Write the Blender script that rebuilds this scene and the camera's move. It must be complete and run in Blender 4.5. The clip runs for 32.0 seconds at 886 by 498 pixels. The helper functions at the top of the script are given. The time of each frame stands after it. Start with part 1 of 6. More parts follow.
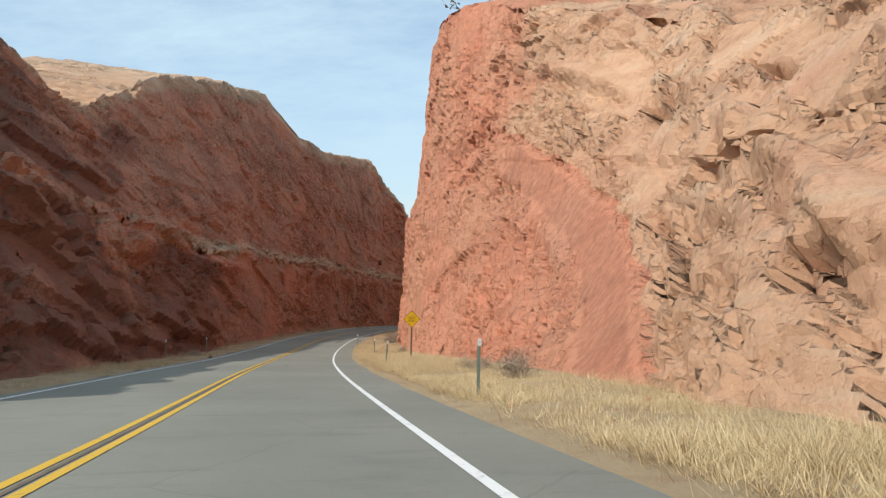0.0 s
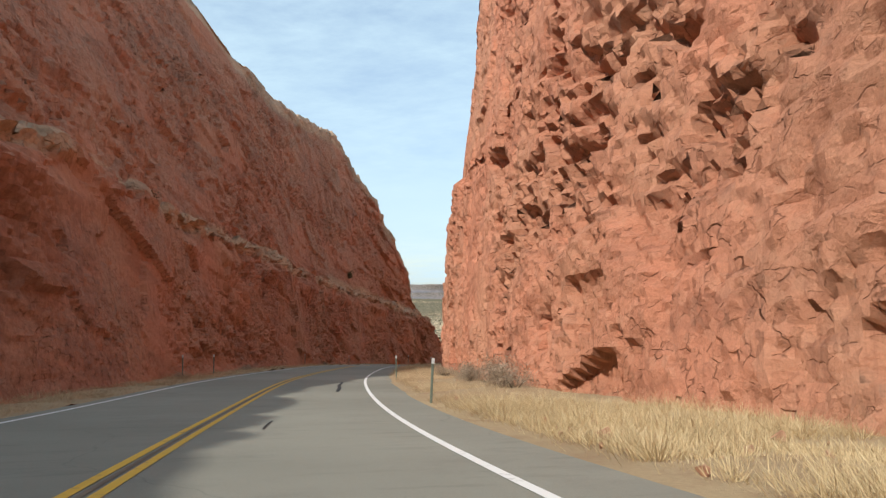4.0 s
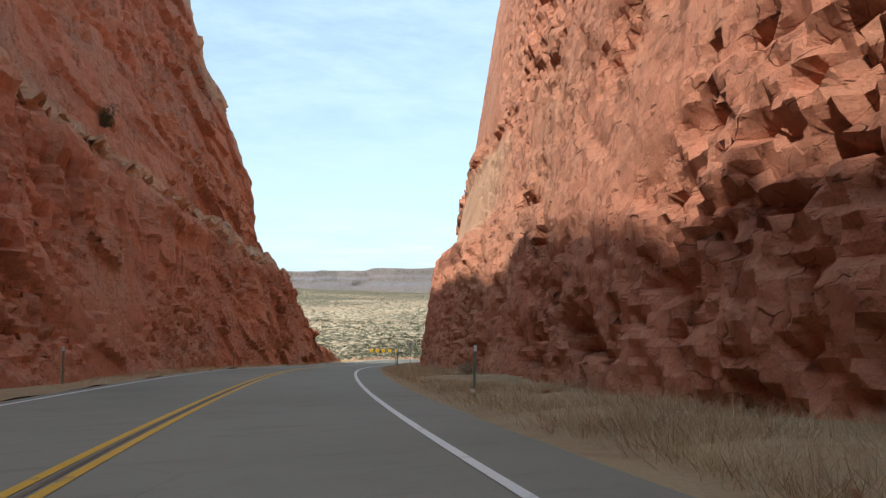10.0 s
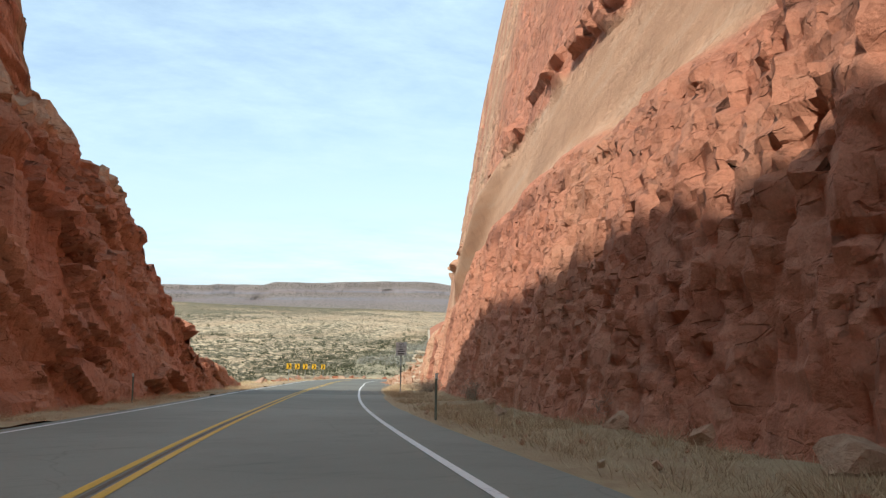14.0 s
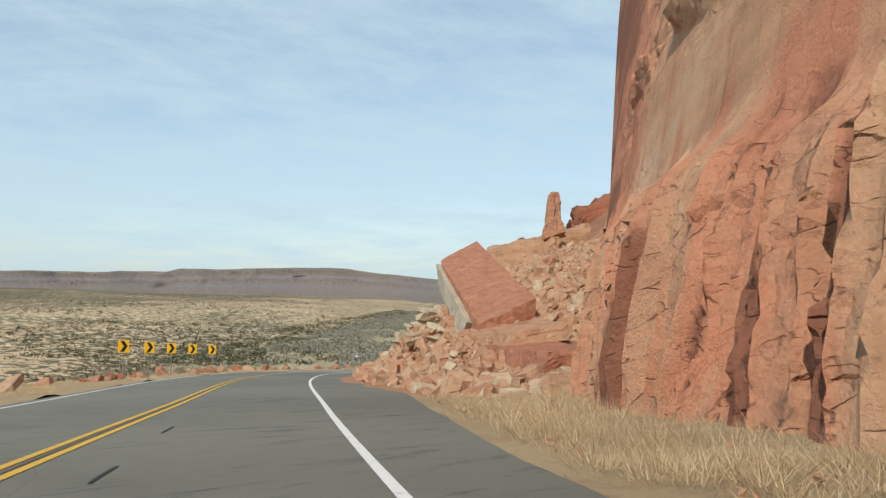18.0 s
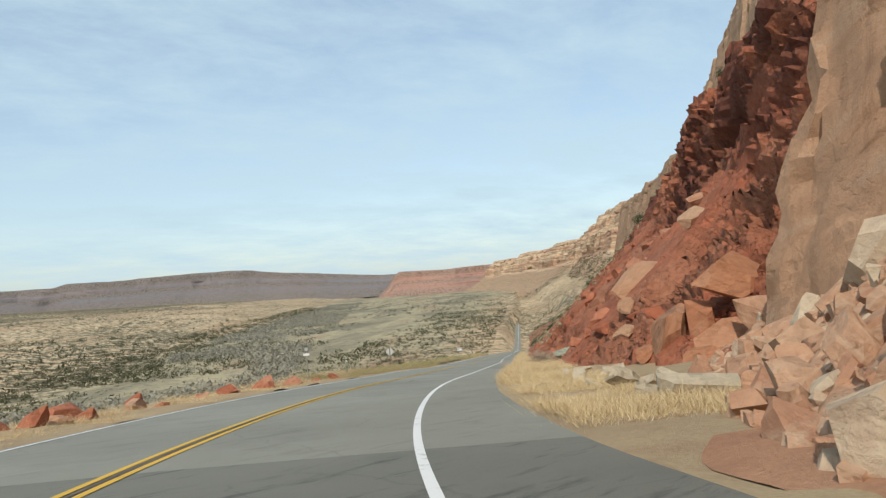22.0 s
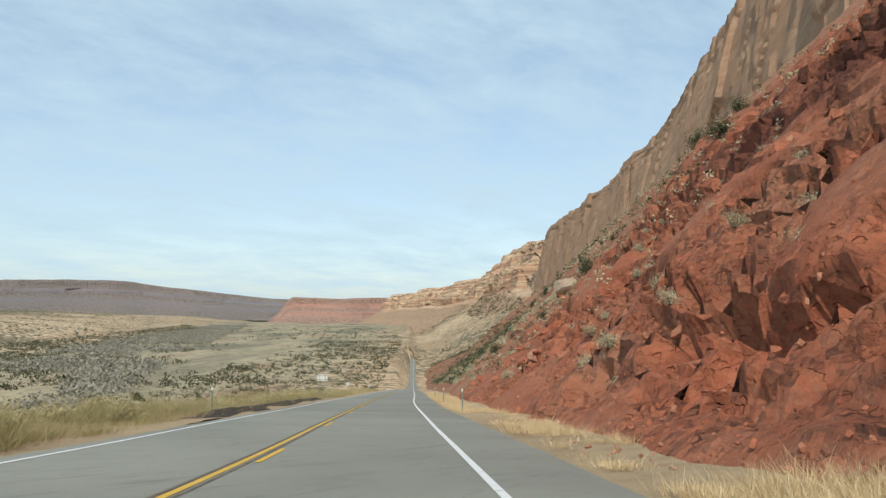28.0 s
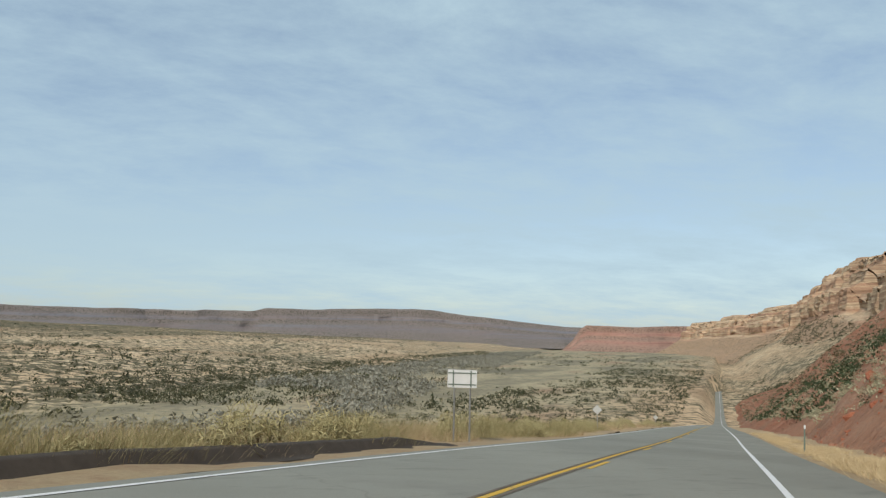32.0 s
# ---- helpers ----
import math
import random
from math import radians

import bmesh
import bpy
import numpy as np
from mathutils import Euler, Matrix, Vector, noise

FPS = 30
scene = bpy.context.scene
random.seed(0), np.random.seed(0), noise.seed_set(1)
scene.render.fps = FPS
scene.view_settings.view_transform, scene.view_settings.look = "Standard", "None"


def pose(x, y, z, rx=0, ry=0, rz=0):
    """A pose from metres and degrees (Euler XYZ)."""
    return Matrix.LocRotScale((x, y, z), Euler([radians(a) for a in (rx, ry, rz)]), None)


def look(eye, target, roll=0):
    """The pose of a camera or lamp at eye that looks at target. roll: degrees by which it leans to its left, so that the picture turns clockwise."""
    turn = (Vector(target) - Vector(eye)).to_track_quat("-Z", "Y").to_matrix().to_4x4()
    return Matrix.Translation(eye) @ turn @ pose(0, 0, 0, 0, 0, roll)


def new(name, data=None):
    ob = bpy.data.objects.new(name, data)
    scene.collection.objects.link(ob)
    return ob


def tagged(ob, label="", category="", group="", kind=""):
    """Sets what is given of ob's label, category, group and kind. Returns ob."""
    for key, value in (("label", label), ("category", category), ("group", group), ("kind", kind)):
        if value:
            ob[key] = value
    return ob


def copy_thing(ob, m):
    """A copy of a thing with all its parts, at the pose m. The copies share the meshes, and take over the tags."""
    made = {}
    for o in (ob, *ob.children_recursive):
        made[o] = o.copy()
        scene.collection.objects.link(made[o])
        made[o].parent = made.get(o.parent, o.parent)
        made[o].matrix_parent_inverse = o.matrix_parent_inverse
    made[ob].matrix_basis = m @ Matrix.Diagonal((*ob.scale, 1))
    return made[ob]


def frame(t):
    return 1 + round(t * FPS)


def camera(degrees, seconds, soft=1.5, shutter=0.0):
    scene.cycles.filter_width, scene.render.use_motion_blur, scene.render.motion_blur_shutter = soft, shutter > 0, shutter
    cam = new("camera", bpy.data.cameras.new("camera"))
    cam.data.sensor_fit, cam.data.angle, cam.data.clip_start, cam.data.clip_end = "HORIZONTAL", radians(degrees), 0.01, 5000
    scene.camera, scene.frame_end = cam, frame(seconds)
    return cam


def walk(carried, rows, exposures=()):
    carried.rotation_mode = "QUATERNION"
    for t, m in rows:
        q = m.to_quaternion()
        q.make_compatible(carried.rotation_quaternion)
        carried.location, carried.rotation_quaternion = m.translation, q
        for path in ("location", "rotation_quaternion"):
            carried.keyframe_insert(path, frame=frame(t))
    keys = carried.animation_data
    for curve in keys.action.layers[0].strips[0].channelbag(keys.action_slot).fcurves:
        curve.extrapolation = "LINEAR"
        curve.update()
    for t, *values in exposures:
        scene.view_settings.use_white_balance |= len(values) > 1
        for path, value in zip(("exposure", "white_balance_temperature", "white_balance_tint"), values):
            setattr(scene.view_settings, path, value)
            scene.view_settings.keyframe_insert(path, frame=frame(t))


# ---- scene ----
cam = camera(60.2, 32.0, soft=1.3)
# seconds, x, y, z, yaw to the left, pitch up, roll
PATH = [
    (0.0, 0.00, -0.00, -0.01, 8.07, 0.51, 1.06),
    (0.5, -2.32, 6.74, -0.89, 7.08, 0.38, 0.92),
    (1.0, -4.69, 13.47, -1.73, 6.45, 0.09, 1.05),
    (1.5, -7.07, 20.19, -2.56, 6.30, 0.25, 1.11),
    (2.0, -9.39, 26.96, -3.36, 5.73, 0.77, 1.29),
    (2.5, -11.64, 33.79, -4.17, 4.61, 1.44, 1.44),
    (3.0, -13.80, 40.68, -4.98, 4.09, 2.27, 0.84),
    (3.5, -15.86, 47.62, -5.80, 3.85, 3.14, 0.46),
    (4.0, -17.83, 54.59, -6.59, 3.59, 3.91, 0.50),
    (4.5, -19.71, 61.58, -7.29, 3.03, 4.43, 0.65),
    (5.0, -21.46, 68.60, -7.84, 1.85, 4.57, 0.11),
    (5.5, -23.03, 75.63, -8.31, 0.65, 4.25, 0.19),
    (6.0, -24.39, 82.62, -8.77, -0.64, 3.71, 0.30),
    (6.5, -25.50, 89.57, -9.26, -2.08, 3.55, 0.36),
    (7.0, -26.44, 96.47, -9.73, -3.44, 3.41, 0.29),
    (7.5, -27.28, 103.35, -10.19, -4.83, 3.14, 0.05),
    (8.0, -28.05, 110.23, -10.64, -5.96, 3.47, 0.19),
    (8.5, -28.76, 117.11, -11.11, -7.22, 4.31, 0.17),
    (9.0, -29.41, 124.01, -11.61, -8.37, 4.30, 0.10),
    (9.5, -29.94, 130.92, -12.13, -9.42, 3.63, 0.10),
    (10.0, -30.25, 137.82, -12.63, -10.21, 3.18, 0.61),
    (10.5, -30.37, 144.70, -13.13, -10.87, 2.98, 0.94),
    (11.0, -30.36, 151.56, -13.65, -11.67, 2.93, 0.83),
    (11.5, -30.24, 158.39, -14.20, -12.66, 3.29, 1.10),
    (12.0, -30.00, 165.17, -14.72, -13.76, 3.77, 1.39),
    (12.5, -29.67, 171.87, -15.24, -14.76, 4.10, 1.46),
    (13.0, -29.23, 178.46, -15.78, -15.57, 4.56, 1.20),
    (13.5, -28.68, 184.96, -16.35, -16.46, 4.76, 0.82),
    (14.0, -27.99, 191.41, -16.92, -17.50, 4.47, 0.86),
    (14.5, -27.21, 197.84, -17.49, -18.52, 4.24, 0.67),
    (15.0, -26.37, 204.31, -18.08, -19.46, 3.87, 0.36),
    (15.5, -25.44, 210.88, -18.68, -20.29, 3.45, 0.15),
    (16.0, -24.37, 217.56, -19.29, -21.17, 3.27, 0.04),
    (16.5, -23.04, 224.36, -19.89, -22.05, 3.27, 0.07),
    (17.0, -21.50, 231.28, -20.49, -22.86, 3.36, 0.22),
    (17.5, -19.83, 238.32, -21.09, -23.57, 3.49, 0.45),
    (18.0, -18.07, 245.44, -21.69, -24.10, 3.57, 0.44),
    (18.5, -16.35, 252.63, -22.31, -24.63, 3.99, -0.10),
    (19.0, -14.59, 259.82, -22.94, -24.44, 4.68, -0.89),
    (19.5, -12.79, 266.99, -23.53, -24.30, 4.36, -1.76),
    (20.0, -11.00, 274.04, -24.10, -24.58, 3.86, -2.34),
    (20.5, -9.25, 280.88, -24.64, -25.00, 3.76, -2.68),
    (21.0, -7.48, 287.47, -25.15, -26.15, 3.49, -3.48),
    (21.5, -5.65, 293.84, -25.64, -27.90, 2.96, -3.83),
    (22.0, -3.51, 299.96, -26.15, -31.32, 2.70, -4.21),
    (22.5, -1.02, 305.88, -26.72, -34.61, 2.73, -3.88),
    (23.0, 1.79, 311.62, -27.30, -37.23, 2.93, -2.76),
    (23.5, 4.95, 317.21, -27.87, -39.99, 3.01, -1.49),
    (24.0, 8.43, 322.68, -28.46, -42.59, 3.12, -0.63),
    (24.5, 12.20, 328.12, -29.07, -44.19, 3.10, -0.62),
    (25.0, 16.22, 333.59, -29.71, -42.97, 3.04, -1.20),
    (25.5, 20.44, 339.16, -30.34, -41.01, 2.89, -1.27),
    (26.0, 24.81, 344.83, -30.97, -40.40, 3.30, -1.21),
    (26.5, 29.27, 350.58, -31.64, -39.62, 3.68, -1.16),
    (27.0, 33.74, 356.42, -32.31, -39.13, 4.20, -0.55),
    (27.5, 38.18, 362.33, -33.01, -38.90, 4.74, 0.05),
    (28.0, 42.59, 368.27, -33.76, -38.87, 5.12, 0.64),
    (28.5, 46.96, 374.23, -34.52, -39.00, 5.20, 1.15),
    (29.0, 51.30, 380.21, -35.25, -39.25, 4.81, 0.88),
    (29.5, 55.61, 386.20, -35.93, -37.92, 5.07, -0.31),
    (30.0, 59.89, 392.12, -36.59, -34.35, 5.18, -0.85),
    (30.5, 64.12, 397.95, -37.26, -29.37, 5.29, 0.02),
    (31.0, 68.25, 403.67, -37.91, -25.09, 5.45, 0.68),
    (31.5, 72.30, 409.33, -38.52, -20.73, 5.70, 1.11),
    (32.0, 76.28, 414.94, -39.13, -16.99, 6.94, 1.37),
]
walk(cam, [(t, pose(x, y, z, 0, 0, yaw) @ pose(0, 0, 0, 90 + pitch, 0, 0) @ pose(0, 0, 0, 0, 0, roll))
           for t, x, y, z, yaw, pitch, roll in PATH],
     exposures=[(t, stops, kelvin, 10) for t, stops, kelvin in ((0.0, 0.20, 6500), (2.0, 0.30, 6500), (5.0, 0.34, 6650), (7.5, 0.40, 6600), (9.0, 0.46, 6400), (11.0, 0.48, 6350), (14.5, 0.42, 6500), (18.0, 0.03, 6750), (20.0, 0.03, 6900), (22.0, 0.04, 6700), (23.0, 0.07, 6750), (28.0, 0.06, 6600), (30.0, 0.0, 6600), (31.0, -0.24, 6600), (32.0, -0.22, 6600))])

# ---- light ----
SUN_AZ, SUN_EL = radians(224.0), radians(41.8)
world = bpy.data.worlds.new("world")
scene.world = world
world.use_nodes = True
wn, wl = world.node_tree.nodes, world.node_tree.links
wn.clear()
sky = wn.new("ShaderNodeTexSky")
sky.sky_type, sky.sun_disc = "NISHITA", False
sky.sun_elevation, sky.sun_rotation = SUN_EL, SUN_AZ
sky.air_density, sky.dust_density, sky.ozone_density = 1.0, 1.2, 1.0
skybg = wn.new("ShaderNodeBackground")
skybg.inputs["Strength"].default_value = 0.15
coord = wn.new("ShaderNodeTexCoord")
sep = wn.new("ShaderNodeSeparateXYZ")
wl.new(coord.outputs["Generated"], sep.inputs[0])
lift = wn.new("ShaderNodeMath")
lift.operation = "MAXIMUM"
lift.inputs[1].default_value = 0.0
wl.new(sep.outputs["Z"], lift.inputs[0])
lift2 = wn.new("ShaderNodeMath")
lift2.operation = "ADD"
lift2.inputs[1].default_value = 0.16
wl.new(lift.outputs[0], lift2.inputs[0])
flat = wn.new("ShaderNodeVectorMath")
flat.operation = "DIVIDE"
wl.new(coord.outputs["Generated"], flat.inputs[0])
wl.new(lift2.outputs[0], flat.inputs[1])
streak = wn.new("ShaderNodeMapping")
streak.inputs["Scale"].default_value = (1.0, 1.5, 0.0)
streak.inputs["Rotation"].default_value = (0, 0, radians(35))
wl.new(flat.outputs[0], streak.inputs[0])
cloud = wn.new("ShaderNodeTexNoise")
cloud.inputs["Scale"].default_value = 1.7
cloud.inputs["Detail"].default_value = 9.0
cloud.inputs["Roughness"].default_value = 0.68
cloud.inputs["Distortion"].default_value = 0.15
wl.new(streak.outputs[0], cloud.inputs["Vector"])
ramp = wn.new("ShaderNodeMapRange")
ramp.inputs["From Min"].default_value, ramp.inputs["From Max"].default_value = 0.36, 0.70
ramp.inputs["To Min"].default_value, ramp.inputs["To Max"].default_value = 0.40, 1.0
wl.new(cloud.outputs["Fac"], ramp.inputs[0])
veil = wn.new("ShaderNodeBackground")
veil.inputs["Color"].default_value = (0.555, 0.75, 0.875, 1)
veil.inputs["Strength"].default_value = 0.96
mixsky = wn.new("ShaderNodeMixShader")
wl.new(sky.outputs[0], skybg.inputs["Color"])
wl.new(ramp.outputs[0], mixsky.inputs[0])
wl.new(skybg.outputs[0], mixsky.inputs[1])
wl.new(veil.outputs[0], mixsky.inputs[2])
wout = wn.new("ShaderNodeOutputWorld")
wl.new(mixsky.outputs[0], wout.inputs["Surface"])

sun_data = bpy.data.lights.new("sun", "SUN")
sun_data.energy, sun_data.angle, sun_data.color = 2.95, radians(0.53), (1.0, 0.95, 0.87)
sun = new("sun", sun_data)
sun_from = Vector((math.sin(SUN_AZ) * math.cos(SUN_EL), math.cos(SUN_AZ) * math.cos(SUN_EL), math.sin(SUN_EL)))
sun.matrix_world = look(sun_from * 400, (0, 0, 0))


# ---- materials ----
def node_mat(name):
    m = bpy.data.materials.new(name)
    m.use_nodes = True
    n, l = m.node_tree.nodes, m.node_tree.links
    b = n["Principled BSDF"]
    b.inputs["Specular IOR Level"].default_value = 0.25
    return m, n, l, b


def noise_node(n, l, scale, detail=4.0, rough=0.55, stretch=(1, 1, 1), turn=(0, 0, 0), source=None):
    c = n.new("ShaderNodeTexCoord")
    mp = n.new("ShaderNodeMapping")
    mp.inputs["Scale"].default_value = stretch
    mp.inputs["Rotation"].default_value = [radians(a) for a in turn]
    before = source or c.outputs["Object"]
    if any(turn):
        mp.inputs["Rotation"].default_value = (0, 0, 0)
        first = n.new("ShaderNodeMapping")
        first.inputs["Rotation"].default_value = [radians(a) for a in turn]
        l.new(before, first.inputs[0])
        before = first.outputs[0]
    l.new(before, mp.inputs[0])
    t = n.new("ShaderNodeTexNoise")
    t.inputs["Scale"].default_value, t.inputs["Detail"].default_value, t.inputs["Roughness"].default_value = scale, detail, rough
    l.new(mp.outputs[0], t.inputs["Vector"])
    return t.outputs["Fac"]


def ramp_node(n, l, fac, stops):
    r = n.new("ShaderNodeValToRGB")
    e = r.color_ramp.elements
    while len(e) < len(stops):
        e.new(0.5)
    for el, (p, c) in zip(e, stops):
        el.position, el.color = p, (*c, 1)
    l.new(fac, r.inputs[0])
    return r.outputs["Color"]


def mix_node(n, l, fac, a, b, mode="MIX"):
    m = n.new("ShaderNodeMix")
    m.data_type, m.blend_type = "RGBA", mode
    for sock, v in ((m.inputs[0], fac), (m.inputs[6], a), (m.inputs[7], b)):
        if isinstance(v, (int, float)):
            sock.default_value = v
        elif isinstance(v, tuple):
            sock.default_value = (*v, 1)
        else:
            l.new(v, sock)
    return m.outputs[2]


def bump_node(n, l, b, height, strength=0.6, distance=0.1):
    u = n.new("ShaderNodeBump")
    u.inputs["Strength"].default_value, u.inputs["Distance"].default_value = strength, distance
    l.new(height, u.inputs["Height"])
    l.new(u.outputs[0], b.inputs["Normal"])


def map_node(n, l, fac, a, b, c=0.0, d=1.0):
    m = n.new("ShaderNodeMapRange")
    for i, v in enumerate((a, b, c, d)):
        m.inputs[i + 1].default_value = v
    l.new(fac, m.inputs[0])
    return m.outputs[0]


def math_node(n, l, op, *args):
    m = n.new("ShaderNodeMath")
    m.operation = op
    for sock, v in zip(m.inputs, args):
        if isinstance(v, (int, float)):
            sock.default_value = v
        else:
            l.new(v, sock)
    return m.outputs[0]


def chip_node(n, l, scale, warp, slope, step, stretch=(1, 1, 1.5), turn=(0, 0, 0)):
    """Flat chips of broken stone: every cell is a tilted face at a height of its own. Gives height, cell number, edge distance."""
    c = n.new("ShaderNodeTexCoord")
    mp = n.new("ShaderNodeMapping")
    mp.inputs["Scale"].default_value = [scale * a for a in stretch]
    first = n.new("ShaderNodeMapping")
    first.inputs["Rotation"].default_value = [radians(a) for a in turn]
    l.new(c.outputs["Object"], first.inputs[0])
    l.new(first.outputs[0], mp.inputs[0])
    w = n.new("ShaderNodeTexNoise")
    w.inputs["Scale"].default_value, w.inputs["Detail"].default_value = 1.1, 3
    l.new(mp.outputs[0], w.inputs["Vector"])
    vec = n.new("ShaderNodeVectorMath")
    vec.operation = "MULTIPLY_ADD"
    vec.inputs[1].default_value = (warp, warp, warp)
    l.new(w.outputs["Color"], vec.inputs[0])
    l.new(mp.outputs[0], vec.inputs[2])
    cells = []
    for feature in ("F1", "DISTANCE_TO_EDGE"):
        v = n.new("ShaderNodeTexVoronoi")
        v.feature = feature
        v.inputs["Scale"].default_value = 1.0
        l.new(vec.outputs[0], v.inputs["Vector"])
        cells.append(v)
    loc = n.new("ShaderNodeVectorMath")
    loc.operation = "SUBTRACT"
    l.new(vec.outputs[0], loc.inputs[0])
    l.new(cells[0].outputs["Position"], loc.inputs[1])
    way = n.new("ShaderNodeVectorMath")
    way.operation = "SUBTRACT"
    way.inputs[1].default_value = (0.5, 0.5, 0.9)
    l.new(cells[0].outputs["Color"], way.inputs[0])
    dot = n.new("ShaderNodeVectorMath")
    dot.operation = "DOT_PRODUCT"
    l.new(loc.outputs[0], dot.inputs[0])
    l.new(way.outputs[0], dot.inputs[1])
    sc = n.new("ShaderNodeSeparateColor")
    l.new(cells[0].outputs["Color"], sc.inputs[0])
    num = sc.outputs[0]
    high = math_node(n, l, "MULTIPLY_ADD", dot.outputs["Value"], slope / scale, math_node(n, l, "MULTIPLY", num, step))
    return high, num, cells[1].outputs["Distance"]


def rock_mat(name, red, deep, tan, pale, big_chip=0.9, chip_slope=0.45, runs=0.62):
    """Layered sandstone: a red body of broken chips with darker stains, and a tan kind where the bed mask says so."""
    m, n, l, b = node_mat(name)
    big = noise_node(n, l, 0.13, 5, 0.6)
    beds = noise_node(n, l, 0.5, 5, 0.65, (0.25, 0.25, 1.6), (14, -8, 0))
    grain = noise_node(n, l, 2.6, 8, 0.7)
    fine = noise_node(n, l, 17.0, 5, 0.75)
    plain = map_node(n, l, noise_node(n, l, 0.22, 3, 0.5), 0.38, 0.58, 0.15, 1.0)
    h1, n1, e1 = chip_node(n, l, big_chip, 0.9, chip_slope, 0.05, (1, 1, 2.0), (20, 8, 0))
    h2, n2, e2 = chip_node(n, l, big_chip * 3.4, 0.5, chip_slope * 2.4, 0.05)
    body = ramp_node(n, l, beds, [(0.28, deep), (0.46, red), (0.74, tuple(min(1, c * 1.22) for c in red))])
    body = mix_node(n, l, map_node(n, l, big, 0.40, 0.66), body, tuple(0.6 * a + 0.4 * t for a, t in zip(red, tan)))
    at = n.new("ShaderNodeAttribute")
    at.attribute_name = "bed"
    tans = ramp_node(n, l, beds, [(0.3, tuple(0.80 * c for c in tan)), (0.52, tan), (0.75, pale)])
    wob = math_node(n, l, "MULTIPLY_ADD", grain, 0.5, at.outputs["Fac"])
    col = mix_node(n, l, map_node(n, l, wob, 0.55, 0.95), body, tans)
    worn = n.new("ShaderNodeAttribute")
    worn.attribute_name = "worn"
    crisp = map_node(n, l, worn.outputs["Fac"], 0.0, 1.0, 1.0, 0.10)
    col = mix_node(n, l, math_node(n, l, "MULTIPLY", crisp, map_node(n, l, n1, 0.60, 1.0, 0.0, 0.30)), col, mix_node(n, l, 0.6, col, deep))
    col = mix_node(n, l, math_node(n, l, "MULTIPLY", crisp, map_node(n, l, n2, 0.0, 0.45, 0.24, 0.0)), col, mix_node(n, l, 0.5, col, pale))
    col = mix_node(n, l, map_node(n, l, grain, 0.42, 0.66, 0.0, 0.5), col, mix_node(n, l, 0.5, col, deep))
    col = mix_node(n, l, map_node(n, l, fine, 0.25, 0.7, 0.42, 0.0), col, tuple(0.55 * c for c in deep))
    streak = noise_node(n, l, 0.9, 5, 0.65, (2.0, 2.0, 0.10))
    col = mix_node(n, l, map_node(n, l, streak, 0.55, 0.72, 0.0, runs), col, tuple(0.62 * c for c in deep))
    crack = math_node(n, l, "MULTIPLY", map_node(n, l, e1, 0.0, 0.03, 1.0, 0.0), map_node(n, l, grain, 0.49, 0.58))
    crack = math_node(n, l, "MULTIPLY", crack, crisp)
    col = mix_node(n, l, math_node(n, l, "MULTIPLY", crack, 0.55), col, tuple(0.3 * c for c in deep))
    col = mix_node(n, l, map_node(n, l, math_node(n, l, "MULTIPLY_ADD", grain, 0.8, at.outputs["Fac"]), 1.5, 1.9, 0.0, 0.85), col, (0.50, 0.42, 0.32))
    # a bed mask below zero darkens the rock, for painted shade as well
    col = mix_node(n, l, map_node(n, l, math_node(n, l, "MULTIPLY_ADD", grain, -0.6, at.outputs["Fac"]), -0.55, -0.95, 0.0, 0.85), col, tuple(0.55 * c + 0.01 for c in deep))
    col = mix_node(n, l, map_node(n, l, at.outputs["Fac"], 0.6, 0.95, 0.0, 0.6), col, tans)
    l.new(col, b.inputs["Base Color"])
    b.inputs["Roughness"].default_value = 0.92
    b.inputs["Specular IOR Level"].default_value = 0.12
    pit = math_node(n, l, "MULTIPLY", math_node(n, l, "GREATER_THAN", n2, 0.93), map_node(n, l, e2, 0.0, 0.20, 0.0, -0.14))
    high = math_node(n, l, "ADD", math_node(n, l, "ADD", h1, h2), pit)
    high = math_node(n, l, "MULTIPLY", high, plain)
    high = math_node(n, l, "MULTIPLY", high, crisp)
    high = math_node(n, l, "MULTIPLY_ADD", crack, -0.05, high)
    high = math_node(n, l, "MULTIPLY_ADD", math_node(n, l, "MULTIPLY", grain, map_node(n, l, worn.outputs["Fac"], 0.0, 1.0, 1.0, 0.35)), 0.15, high)
    high = math_node(n, l, "MULTIPLY_ADD", fine, 0.035, high)
    bump_node(n, l, b, high, 1.0, 1.0)
    return m


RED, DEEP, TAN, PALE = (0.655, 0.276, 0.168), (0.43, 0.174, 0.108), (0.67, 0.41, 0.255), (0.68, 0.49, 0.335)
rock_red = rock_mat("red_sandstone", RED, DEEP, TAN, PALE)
# the same sandstone scaled darker: the left wall's shade is put into its colour
rock_left = rock_mat("shaded_red_sandstone", tuple(0.84 * c for c in RED), tuple(0.78 * c for c in DEEP), tuple(0.9 * c for c in TAN), PALE)
rock_scree = rock_mat("red_shale", (0.45, 0.148, 0.078), (0.22, 0.072, 0.044), (0.44, 0.285, 0.180), (0.52, 0.38, 0.25), 1.2, 0.6, 0.45)

